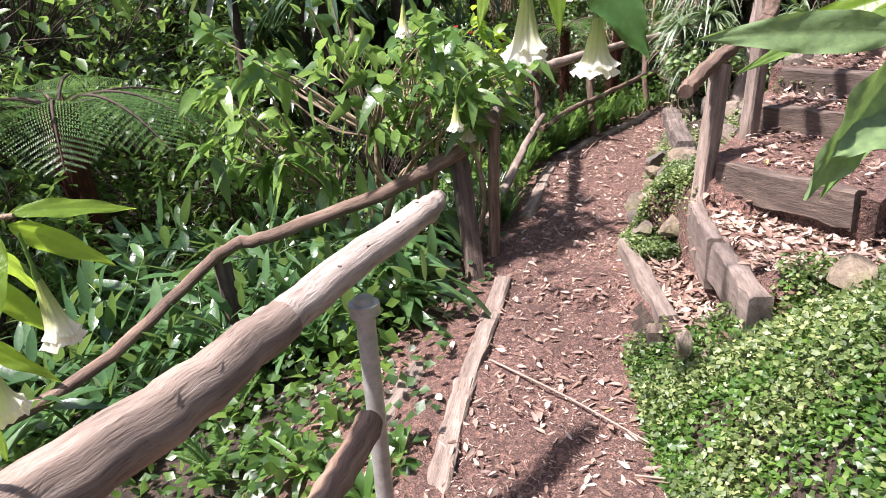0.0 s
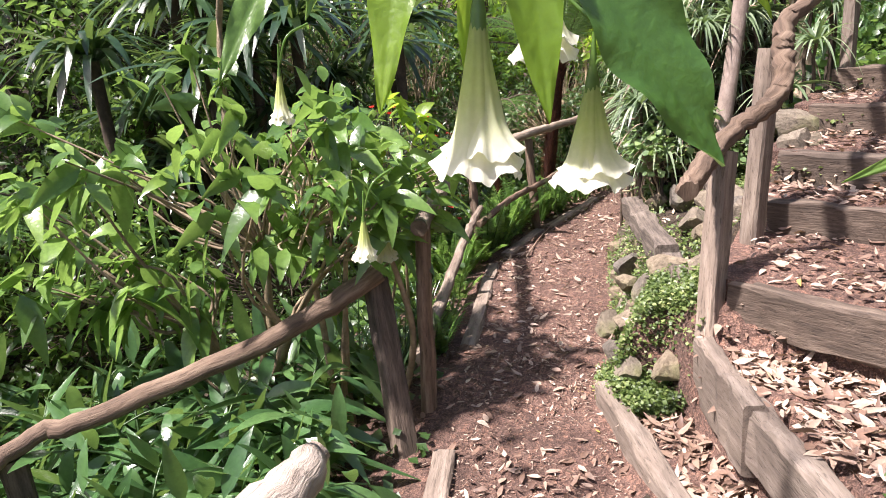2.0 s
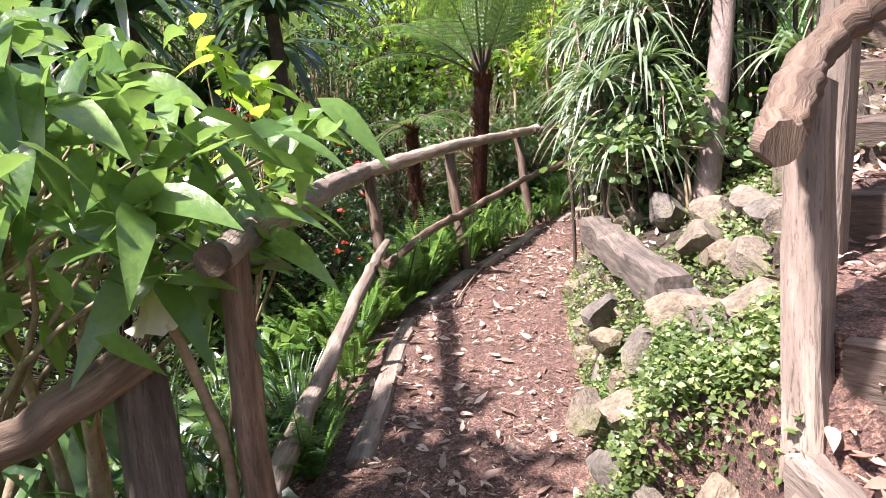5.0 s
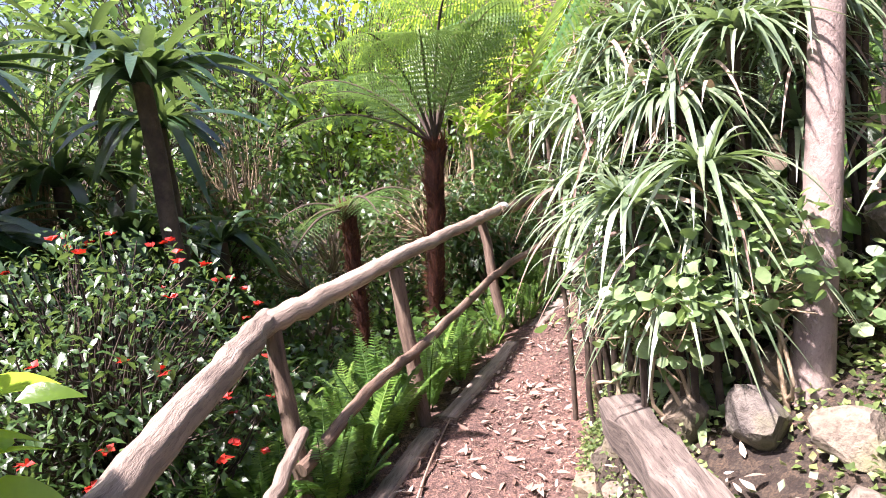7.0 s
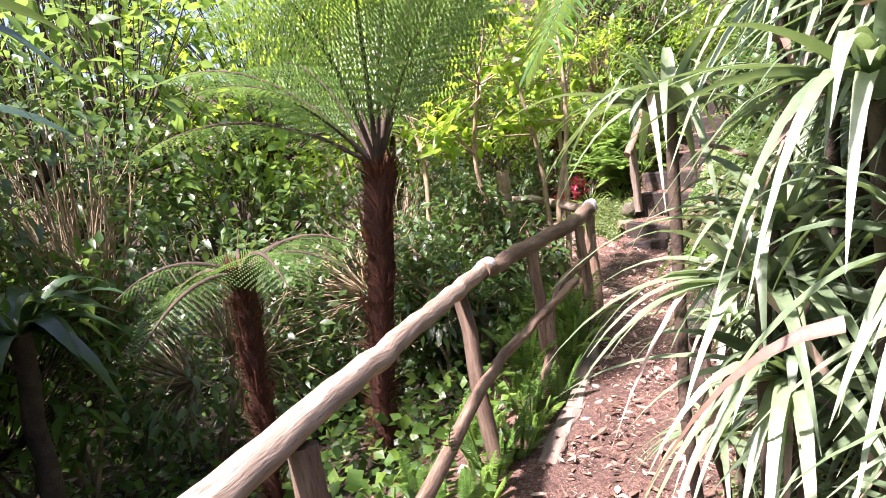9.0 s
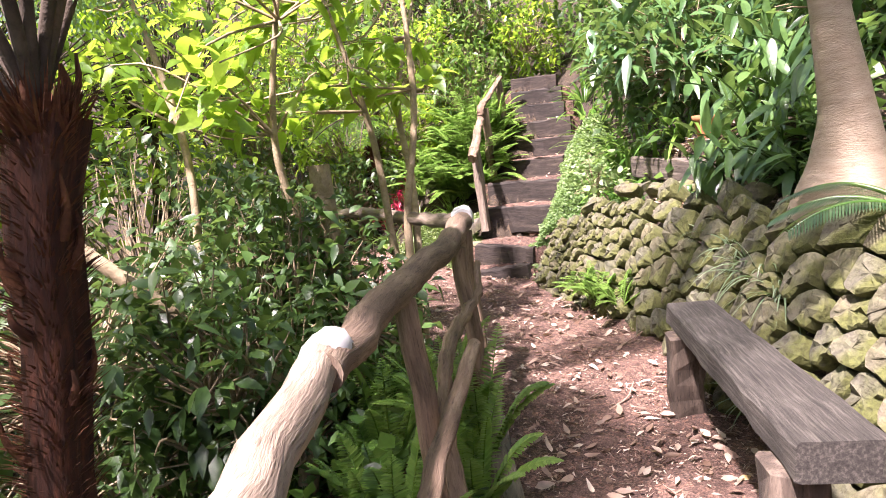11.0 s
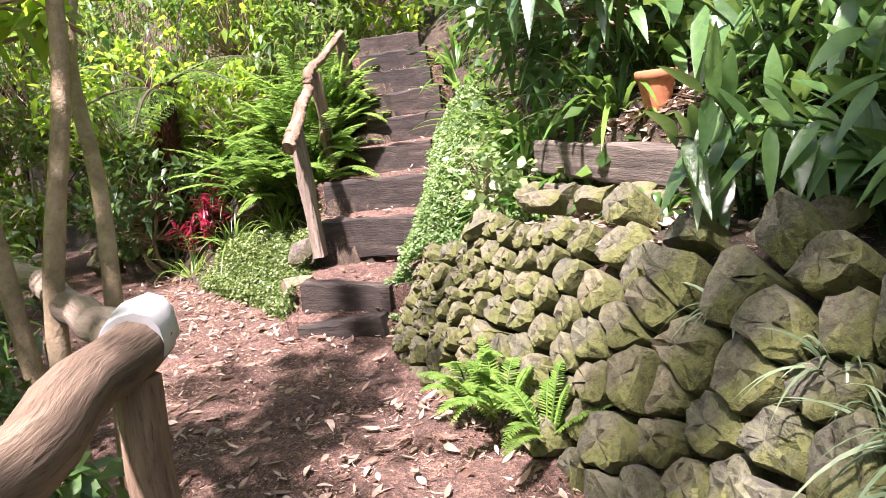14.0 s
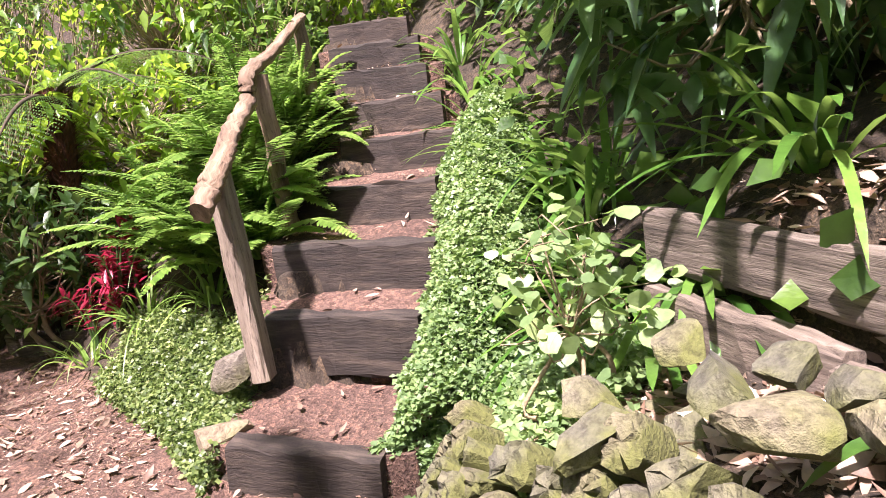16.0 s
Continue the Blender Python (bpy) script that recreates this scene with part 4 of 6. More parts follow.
def shrub(name, label, base, centre, radii, twigs, per, L, W, mat, bark=M_twig, droop=0.25, shape="broad", thick=0.02, category="shrub", fold=0.25, segs=3, stems=4, spread=0.16, group="", roll=0.4):
    """A bush: stems from the base fork into twigs, and each twig carries a tuft of leaves."""
    f = thing(name, base, label, category, group)
    b, c = np.asarray(base, float), np.asarray(centre, float)
    tips, out = ellipsoid(twigs, c, radii)
    bark_g, leaf_g = Geo(), Geo()
    hubs = [b + (c - b) * RNG.uniform(0.35, 0.75) + RNG.normal(0, 0.18, 3) * np.asarray(radii) for _ in range(stems)]
    for h in hubs:
        m = (b + h) / 2 + RNG.normal(0, 0.05, 3)
        tube(bark_g, smooth_line([b + RNG.normal(0, 0.04, 3) * (1, 1, 0), m, h], 4), [thick, thick * 0.6], 6, 0.04, caps=False)
    for tip in tips:
        h = hubs[int(np.argmin([np.linalg.norm(tip - q) for q in hubs]))]
        m = (h + tip) / 2 + RNG.normal(0, 0.06, 3)
        tube(bark_g, smooth_line([h, m, tip], 3), [min(thick * 0.4, 0.012), min(thick * 0.15, 0.004)], 5, 0, caps=False)
    n = twigs * per
    who = np.repeat(np.arange(twigs), per)
    d = unit(out[who] * 0.55 + RNG.normal(0, 0.75, (n, 3)) + np.array([0, 0, 0.15]))
    p = tips[who] + RNG.normal(0, spread * 0.4, (n, 3)) - d * spread * 0.2
    k = RNG.uniform(0.6, 1.15, n)
    leaves(leaf_g, p, d, L * k, W * k, RNG.uniform(0.3, 1.7, n) * droop, shape, segs, fold, roll)
    tagged(part("branch_work", bark_g, bark, f), kind="stuff")
    tagged(part("foliage", leaf_g, mat, f), kind="stuff")
    return own(f)


def clump(name, label, at, n, L, W, mat, arch=0.5, lean=0.5, shape="strap", category="plant", segs=7, group="", up=0.9, fold=0.3, width_r=0.05, kind=""):
    """A tuft of long arching leaves from one crown."""
    f = thing(name, at, label, category, group, kind)
    a = RNG.uniform(0, 6.283, n)
    tilt = RNG.uniform(0.1, 1, n) * lean
    d = np.stack([np.cos(a) * tilt, np.sin(a) * tilt, np.full(n, up)], -1)
    p = np.stack([np.cos(a) * width_r, np.sin(a) * width_r, np.zeros(n)], -1) * RNG.uniform(0.2, 1, (n, 1))
    k = RNG.uniform(0.6, 1.1, n)
    g = leaves(Geo(), p, d, L * k, W * RNG.uniform(0.75, 1.1, n), arch * RNG.uniform(0.5, 1.3, n), shape, segs, fold, 0.25, wave=0.01)
    tagged(part("leaf_tuft", g, mat, f), kind="stuff")
    return f


def leafy_stems(name, label, at, n, H, per, L, W, mat, lean=0.6, toward=(0, 0), group="", category="plant"):
    """Arching canes with broad leaves in two rows."""
    f = thing(name, at, label, category, group)
    sg, lg = Geo(), Geo()
    for i in range(n):
        a = RNG.uniform(0, 6.283)
        d = np.array([math.cos(a) + toward[0], math.sin(a) + toward[1], 0.0]) * lean * RNG.uniform(0.25, 1.0)
        h = H * RNG.uniform(0.6, 1.1)
        u = np.linspace(0, 1, 9)
        line = np.array([d[0] * 0.1, d[1] * 0.1, -0.03]) + d * (h * u ** 1.7)[:, None] + np.array([0, 0, 1.0]) * (h * (u - 0.38 * u ** 2.4))[:, None]
        tube(sg, line, [0.008, 0.004], 6, 0, caps=False)
        t = np.linspace(0.22, 1.0, per)
        q = np.stack([np.interp(t, u, line[:, j]) for j in range(3)], -1)
        tan = unit(np.stack([np.interp(t, u, np.gradient(line[:, j])) for j in range(3)], -1))
        s = unit(np.cross(tan, (math.sin(a + 1), math.cos(a + 1), 0.4)))
        side = np.where(np.arange(per) % 2 == 0, 1.0, -1.0)[:, None]
        k = RNG.uniform(0.7, 1.15, per)
        leaves(lg, q, s * side + tan * 0.55 + RNG.normal(0, 0.25, (per, 3)), L * k, W * k, RNG.uniform(0.05, 0.5, per), "broad", 6, 0.22, 0.35, wave=0.012)
    tagged(part("cane_tuft", sg, M_bush_shade, f), kind="stuff")
    tagged(part("foliage", lg, mat, f), kind="stuff")
    return f


def frond(geo, rg, start, d, L, droop, pairs, plen, pw, shape="taper", bend=0.1, drop=0.15, twist=0.0):
    """One feather-shaped leaf: a midrib and two rows of leaflets."""
    d = unit(np.asarray(d, float))
    s = unit(np.cross(d, (0, 0, 1.0)) + 1e-6)
    u = np.linspace(0, 1, 12)
    line = np.asarray(start) + d * (L * u)[:, None] + np.array([0, 0, -1.0]) * (droop * L * u ** 2)[:, None]
    tube(rg, line, [L * 0.006 + 0.002, 0.0012], 4, 0, caps=False)
    t = np.linspace(0.1, 0.985, pairs)
    q = np.stack([np.interp(t, u, line[:, i]) for i in range(3)], -1)
    tan = unit(np.stack([np.interp(t, u, np.gradient(line[:, i])) for i in range(3)], -1))
    size = np.sin(np.pi * np.clip(t, 0.02, 1) ** 0.8) ** 0.6 * plen * (1 - 0.2 * t)
    for sg in (-1, 1):
        dd = unit(s * sg + tan * 0.45 + RNG.normal(0, bend * 0.5, (pairs, 3)) + np.array([0, 0, twist]))
        leaves(geo, q, dd, size, pw, drop, shape, 2, 0.1, 0.12)


def sword_fern(name, label, at, n, L, mat, pairs=26, group="sword ferns along the fence", lean=0.55, droop=0.35):
    f = thing(name, at, label, "fern", group)
    g, rg = Geo(), Geo()
    for i in range(n):
        a = RNG.uniform(0, 6.283)
        t = RNG.uniform(0.15, 1) * lean
        k = RNG.uniform(0.6, 1.1)
        frond(g, rg, (math.cos(a) * 0.03, math.sin(a) * 0.03, 0), (math.cos(a) * t, math.sin(a) * t, 0.85), L * k, droop * RNG.uniform(0.5, 1.4), pairs, L * 0.11, L * 0.03, "strap")
    tagged(part("frond_tuft", g, mat, f), kind="stuff")
    tagged(part("midrib_tuft", rg, mat, f), kind="stuff")
    return f


def tree_fern(label, foot, top, r, n, L, elev=(0.1, 0.9), pairs=26, kinds=14, sag=0.62, path_side=False):
    """Fibrous trunk with a crown of twice-divided fronds."""
    f = thing("tree_fern", foot, label, "tree fern")
    foot, top = np.asarray(foot, float), np.asarray(top, float)
    line = np.linspace(foot - (0, 0, 0.1), top, 14) + RNG.normal(0, 0.012, (14, 3))
    part("trunk", tube(Geo(), line, [r * 1.15, r * 0.9, r * 0.95, r * 1.1], 16, 0.09), M_fernbark, f, "shaggy red-brown fibrous trunk")
    hg = Geo()
    for k in range(26):
        a = RNG.uniform(0, 6.28)
        o = np.array([math.cos(a), math.sin(a), 0.0])
        q = foot + (top - foot) * RNG.uniform(0.35, 1.0) ** 0.5 + o * r * 0.75
        e = q + o * RNG.uniform(0.01, 0.06) + np.array([0, 0, RNG.uniform(0.06, 0.2)])
        tube(hg, smooth_line([q, (q + e) / 2 + o * 0.015, e], 3), [r * 0.18, r * 0.12, r * 0.05], 7, 0.1)
    m = 2200
    k = RNG.uniform(0.2, 1, m)
    a = RNG.uniform(0, 6.28, m)
    o = np.stack([np.cos(a), np.sin(a), np.zeros(m)], -1)
    leaves(hg, foot + (top - foot) * k[:, None] + o * r * 0.9, o + np.array([0, 0, 0.9]), RNG.uniform(0.03, 0.11, m), 0.006, 0.2, "taper", 2, 0.1, 0.5)
    m = 420
    a = RNG.uniform(0, 6.28, m)
    o = np.stack([np.cos(a), np.sin(a), np.zeros(m)], -1)
    leaves(hg, top + o * (r * RNG.uniform(0.1, 1.0, m))[:, None] - np.array([0, 0, 0.05]), o * 0.5 + np.array([0, 0, 1.0]) + RNG.normal(0, 0.2, (m, 3)), RNG.uniform(0.06, 0.2, m), 0.012, 0.1, "taper", 2, 0.1, 0.5)
    tagged(part("fibre", hg, M_fibre, f), kind="stuff")
    for i in range(n):
        a = 6.283 * i / n + RNG.normal(0, 0.15)
        e = RNG.uniform(*elev)
        if path_side and -2.5 < (a + 3.1416) % 6.2832 - 3.1416 < 0.75:
            e = RNG.uniform(2.2, 3.2)
        if path_side and -3.0 < (a + 3.1416) % 6.2832 - 3.1416 < -2.5:
            e = 0.45
        d = unit(np.array([math.cos(a), math.sin(a), e]))
        g, rg = Geo(), Geo()
        fl = L * RNG.uniform(0.8, 1.1) * (1.3 if e > 2.1 else 1.0)
        u = np.linspace(0, 1, 14)
        lin = top + d * (fl * u)[:, None] + np.array([0, 0, -1.0]) * (sag * fl * u ** 2)[:, None]
        tube(rg, lin, [0.016, 0.012, 0.003], 6, 0, caps=False)
        t = np.linspace(0.16, 0.98, pairs)
        q = np.stack([np.interp(t, u, lin[:, j]) for j in range(3)], -1)
        tan = unit(np.stack([np.interp(t, u, np.gradient(lin[:, j])) for j in range(3)], -1))
        s = unit(np.cross(d, (0, 0, 1.0)))
        size = np.sin(np.pi * t ** 0.8) ** 0.6 * 0.3 * fl
        for sg in (-1, 1):
            dd = unit(s * sg + tan * 0.35 + np.array([0, 0, -0.12]))
            v = np.linspace(0.06, 0.97, kinds)
            P = q[:, None] + dd[:, None] * (size[:, None] * v)[..., None] - np.array([0, 0, 1.0]) * (0.12 * size[:, None] * v ** 2)[..., None]
            for sg2 in (-1, 1):
                D = unit(np.repeat((tan * sg2)[:, None], kinds, 1) + dd[:, None] * 0.35)
                ll = (np.minimum(size[:, None] * 0.2, fl * 0.82 / pairs * 0.62) * (1 - 0.55 * v)).ravel()
                leaves(g, P.reshape(-1, 3), D.reshape(-1, 3), ll, size.repeat(kinds) / kinds * 0.95, 0.1, "strap", 1, 0.0, 0.1)
        fr = part("frond", g, M_treefern, f)
        part("stalk", rg, M_dark, fr)
    return own(f)


def scatter_on(n, test, box):
    x = RNG.uniform(box[0], box[2], n)
    y = RNG.uniform(box[1], box[3], n)
    k = test(x, y)
    x, y = x[k], y[k]
    return np.stack([x, y, ground_z(x, y)], -1)


def cover(name, label, P, size, mat, lift=0.05, mult=1, group="", category="creeper"):
    """A mat of small leaves over the ground."""
    f = Geo()
    n = len(P)
    d = unit(RNG.normal(0, 1, (n, 3)) * (1, 1, 0.4) + (0, 0, 0.25))
    leaves(f, P + np.stack([np.zeros(n), np.zeros(n), RNG.uniform(0.0, lift, n)], -1), d, size * RNG.uniform(0.6, 1.3, n), size * RNG.uniform(0.6, 1.1, n), 0.2, "round", 2, 0.2, 0.7)
    return tagged(part(name, f, mat), label, category, group, "stuff")




# ---------------------------------------------------------------- trees and tall plants
tree_fern("tall tree fern with shaggy red-brown trunk by the fence", (2.13, 9.99, -1.25), (2.37, 9.93, 0.93), 0.08, 13, 1.9, (0.8, 2.0), 30, 24, 0.5, True)
tree_fern("slender dark tree fern in the gully", (1.5, 9.6, -1.4), (1.5, 9.6, 0.5), 0.055, 8, 0.8, (0.3, 1.0), 22, 18)
tree_fern("tree fern with drooping fronds in deep shade", (-3.3, 5.6, -1.6), (-3.3, 5.6, 0.55), 0.12, 11, 1.7, (0.0, 0.7), 24, 20)


def trunk_tree(label, pts, radii, mat, name="tree", category="tree", rough_=0.03, sides=18):
    f = thing(name, pts[0], label, category)
    part("trunk", tube(Geo(), smooth_line(pts, 8), radii, sides, rough_ * 0.4), mat, f)
    return own(f)


t1 = trunk_tree("slim pale-barked tree on the rocky bank", [(2.33, 5.76, -0.05), (2.42, 5.8, 0.5), (2.52, 5.86, 1.05), (2.8, 6.1, 2.6), (3.0, 6.3, 4.2)], [0.072, 0.058, 0.052, 0.048, 0.04], M_bark)
pt = trunk_tree("palm with a smooth swollen pale trunk behind the stone wall", [(5.22, 9.28, -0.1), (5.215, 9.285, 0.2), (5.21, 9.29, 0.38), (5.205, 9.295, 0.55), (5.2, 9.3, 0.75), (5.15, 9.34, 1.16), (5.08, 9.38, 1.7), (5.0, 9.4, 3.2)],
                [0.33, 0.29, 0.23, 0.15, 0.108, 0.076, 0.068, 0.066], M_palmbark, "palm_tree", "palm")


def palm_frond(parent, a, b, sag, pairs=46, plen=0.42, pw=0.024, mat=None):
    """A feather frond from its foot a to its tip b."""
    a, b = np.asarray(a, float), np.asarray(b, float)
    u = np.linspace(0, 1, 16)
    lin = a + (b - a) * u[:, None] + np.array([0, 0, 1.0]) * (sag * 4 * u * (1 - u))[:, None]
    g, rg = Geo(), Geo()
    tube(rg, lin, [0.014, 0.01, 0.002], 6, 0, caps=False)
    t = np.linspace(0.12, 0.99, pairs)
    q = np.stack([np.interp(t, u, lin[:, j]) for j in range(3)], -1)
    tan = unit(np.stack([np.interp(t, u, np.gradient(lin[:, j])) for j in range(3)], -1))
    s = unit(np.cross(tan, (0, 0, 1.0)))
    size = plen * np.sin(np.pi * (0.12 + 0.8 * t)) ** 0.6
    for sg in (-1, 1):
        leaves(g, q, s * sg + tan * 0.55 + np.array([0, 0, 0.15]), size, pw, 0.35, "strap", 4, 0.25, 0.15)
    fr = part("frond", g, mat or M_palm, parent)
    part("midrib", rg, M_palm, fr)
    for o in (fr,):
        o.location = o.location - parent.location
    return fr


palm_frond(pt, (5.0, 9.4, 3.1), (3.06, 9.12, 1.45), 0.35, 60)
palm_frond(pt, (5.0, 9.4, 3.1), (3.75, 8.2, 1.9), 0.4, 56)
palm_frond(pt, (5.0, 9.4, 3.1), (4.4, 9.35, 1.35), 0.5, 56, 0.4)
palm_frond(pt, (5.0, 9.4, 3.1), (3.65, 10.42, 1.42), 0.3, 64, 0.42)
palm_frond(pt, (5.0, 9.4, 3.1), (6.6, 8.3, 2.0), 0.4, 50)
palm_frond(pt, (5.0, 9.4, 3.1), (6.9, 10.0, 2.2), 0.4, 50)


def cycad(at, n, L, label):
    f = thing("cycad", at, label, "cycad")
    for i in range(n):
        a = 6.283 * i / n + RNG.normal(0, 0.2)
        e = np.array(at) + np.array((math.cos(a) * L, math.sin(a) * L, RNG.uniform(-0.4, 0.2)))
        palm_frond(f, at, e, 0.14, 50, 0.13, 0.008, M_yucca)
    return f


cycad((4.98, 8.82, 0.2), 15, 0.62, "dark feathery cycad growing over the stone wall")

# shrubs --------------------------------------------------------------
shrub("angels_trumpet", "angel's trumpet shrub with large glossy leaves and bare pale branches", (-0.7, 4.85, -1.0), (-0.75, 4.75, 0.72), (1.25, 0.7, 0.68), 84, 7, 0.23, 0.098, M_trumpet, thick=0.036, droop=0.45, segs=5, spread=0.1, stems=9, roll=0.7)
shrub("angels_trumpet", "angel's trumpet shoot with glossy green leaves by the fence end", (-0.2, 4.55, -0.7), (-0.2, 4.42, 0.8), (0.34, 0.3, 0.45), 26, 6, 0.17, 0.075, M_trumpet, thick=0.022, droop=0.35, segs=4)
# Same plant in the lime leaf: backlight is painted into these leaves.
shrub("angels_trumpet", "angel's trumpet shoot with large leaves coloured as backlit beside the log rail", (0.0, 5.25, -0.7), (0.2, 5.25, 0.78), (0.22, 0.16, 0.34), 13, 6, 0.16, 0.075, M_lime_backlit, thick=0.016, droop=0.3, segs=5, stems=2, spread=0.08)
shrub("flowering_bush", "dense small-leaved bush with scattered red flowers", (0.15, 7.4, -1.0), (0.12, 7.15, 0.2), (0.68, 0.68, 0.68), 560, 11, 0.055, 0.026, M_bush_shade, M_dark, thick=0.02, spread=0.12)
shrub("flowering_bush", "dense small-leaved dark bush behind the fence", (-0.9, 7.0, -1.2), (-0.9, 7.0, -0.3), (0.8, 0.9, 0.7), 240, 10, 0.06, 0.03, M_bush_shade, M_dark, thick=0.02, spread=0.14)
ends, out = ellipsoid(60, (0.12, 7.13, 0.2), (0.69, 0.69, 0.66), 0.95)
fl = Geo()
for p, o in zip(ends, out):
    k = 5
    a = RNG.uniform(0, 6.28, k)
    leaves(fl, np.repeat(p[None], k, 0), np.stack([np.cos(a), np.sin(a), np.full(k, 0.3)], -1) + o * 0.5, 0.036, 0.03, 0.2, "round", 2, 0.2, 0.5)
tagged(part("red_flowers", fl, M_redpetal), "small bright red flowers on the bush", "flower", kind="stuff")

for at, L, n, stem in (((0.28, 9.0, 1.28), 0.8, 40, -1.3), ((0.35, 8.2, 1.5), 0.8, 50, -1.3), ((-1.3, 7.4, 1.2), 0.95, 50, -1.3), ((-0.6, 7.9, 1.55), 0.95, 50, -1.3), ((-1.7, 8.2, 1.9), 1.0, 50, -1.4), ((-0.9, 8.5, 2.2), 1.0, 50, -1.3), ((-2.3, 7.6, 1.4), 1.0, 46, -1.4), ((-0.75, 8.2, 0.75), 0.95, 48, -1.3), ((-0.2, 9.9, 1.9), 0.8, 36, -1.3), ((-1.5, 8.7, 1.3), 1.0, 46, -1.4), ((-0.5, 8.6, 0.1), 0.8, 40, -1.3), ((-1.7, 7.6, 0.4), 0.9, 40, -1.4), ((0.05, 8.6, 0.55), 0.75, 40, -1.3), ((-0.4, 9.2, 1.0), 0.9, 46, -1.3), ((-1.1, 8.9, 0.5), 0.9, 46, -1.3), ((-1.0, 7.9, 1.5), 0.95, 46, -1.3), ((-2.2, 8.4, 0.8), 1.0, 46, -1.4), ((-0.1, 9.1, 0.2), 0.7, 36, -1.2), ((-1.8, 9.6, 1.9), 1.0, 40, -1.4), ((0.5, 9.6, 0.4), 0.7, 36, -1.2)):
    f = clump("yucca", "yucca with long dark sword leaves on a bare stem", at, n + 20, L * 1.05, 0.085, M_yucca, 0.8, 1.6, "strap", "yucca", 6, "yuccas in the gully", 0.75, 0.35, 0.04)
    part("stem", tube(Geo(), np.linspace((0, 0, stem - at[2]), (0, 0, 0.03), 8) + RNG.normal(0, 0.008, (8, 3)), [0.06, 0.05], 9, 0.05), M_dark, f)

# the slender grove by the fence corner
grove = thing("tree", (4.25, 11.25, -0.6), "slender many-stemmed tree with backlit-coloured yellow-green leaves at the fence corner", "tree")
gl = Geo()
stem_ends = []
for i, (b, m1, m2, e) in enumerate((((4.28, 11.2, -0.6), (4.32, 11.3, 0.3), (4.5, 11.35, 1.1), (4.55, 11.5, 2.4)), ((4.3, 11.25, -0.6), (4.28, 11.4, 0.2), (4.25, 11.5, 1.0), (4.0, 11.7, 2.2)),
                                    ((4.35, 11.3, -0.6), (4.6, 11.6, 0.5), (4.7, 11.8, 1.1), (5.1, 12.0, 1.9)),
                                    ((3.7, 11.4, -0.7), (3.75, 11.4, 0.2), (3.6, 11.35, 0.9), (3.75, 11.2, 2.0)), 
                                    ((3.15, 11.6, -0.9), (3.2, 11.6, 0.1), (3.25, 11.7, 1.0), (3.0, 11.9, 2.3)))):
    part("stem", tube(Geo(), smooth_line([b, m1, m2, e], 6), [0.03, 0.024, 0.019, 0.009], 10, 0.03), M_twig, grove)
    stem_ends += [np.array(e), (np.array(m2) + np.array(e)) / 2, np.array(m2)]
tw, P, D = Geo(), [], []
for e in stem_ends:
    for k in range(8):
        d = unit(RNG.normal(0, 1, 3) * (1, 1, 0.45) + (0, 0, 0.2))
        tip = e + d * RNG.uniform(0.35, 1.0)
        if tip[2] < 0.95 or tip[0] - 0.6 * (tip[1] - 11) > 4.6:
            continue
        tube(tw, smooth_line([e, (e + tip) / 2 + RNG.normal(0, 0.06, 3), tip], 3), [0.009, 0.003], 5, 0, caps=False)
        m = 14
        u = RNG.uniform(0.25, 1, m)
        P.append(e + (tip - e) * u[:, None])
        D.append(unit(d + RNG.normal(0, 0.8, (m, 3))))
P, D = np.concatenate(P), np.concatenate(D)
keep = (P[:, 2] > 0.85) & (P[:, 0] - 0.6 * (P[:, 1] - 11) < 4.75)
P, D = P[keep], D[keep]
k = RNG.uniform(0.6, 1.2, len(P))
leaves(gl, P, D, 0.135 * k, 0.09 * k, 0.35, "broad", 4, 0.2, 0.4)
tagged(part("twig_work", tw, M_twig, grove), kind="stuff")
tagged(part("foliage", gl, M_lime_backlit, grove), kind="stuff")
own(grove)
f = thing("tree_stump", (3.85, 11.37, -0.9), "cut-back tree stump among the leaves", "stump")
part("trunk", tube(Geo(), np.linspace((3.93, 11.45, -0.95), (3.84, 11.36, 0.73), 8) + RNG.normal(0, 0.01, (8, 3)), [0.07, 0.056], 12, 0.05), M_twig, f)
part("trunk", tube(Geo(), smooth_line([(3.1, 10.6, -1.0), (3.25, 10.7, -0.3), (2.9, 10.9, 0.15), (2.6, 11.1, 0.5)], 5), [0.05, 0.04, 0.03], 8, 0.04), M_twig, f)
own(f)

bushes = (((3.2, 10.9, -0.25), (0.6, 0.5, 0.5), 150), ((3.65, 10.85, -0.2), (0.36, 0.34, 0.42), 90), ((3.98, 11.3, -0.1), (0.32, 0.32, 0.45), 80), ((3.5, 11.35, 0.25), (0.4, 0.36, 0.45), 100), ((2.9, 10.6, 0.0), (0.4, 0.35, 0.45), 100), ((-0.8, 9.6, 1.2), (0.9, 0.7, 1.0), 220), ((0.5, 10.6, 0.9), (0.8, 0.6, 0.9), 190), ((3.6, 11.8, 0.0), (0.7, 0.6, 0.65), 190), ((2.4, 11.3, -0.1), (0.9, 0.7, 0.8), 200), ((3.0, 12.6, 0.3), (1.0, 0.8, 0.9), 220), ((4.1, 12.6, 0.0), (0.5, 0.6, 0.5), 120),
          ((4.2, 13.8, 0.1), (0.7, 0.8, 0.7), 150), ((1.2, 10.9, -0.1), (1.0, 0.8, 0.9), 180), ((0.6, 8.6, -0.7), (0.7, 0.6, 0.5), 120), ((5.0, 15.6, 0.1), (0.7, 0.8, 0.7), 130), ((1.2, 8.9, -0.75), (0.5, 0.5, 0.4), 90))
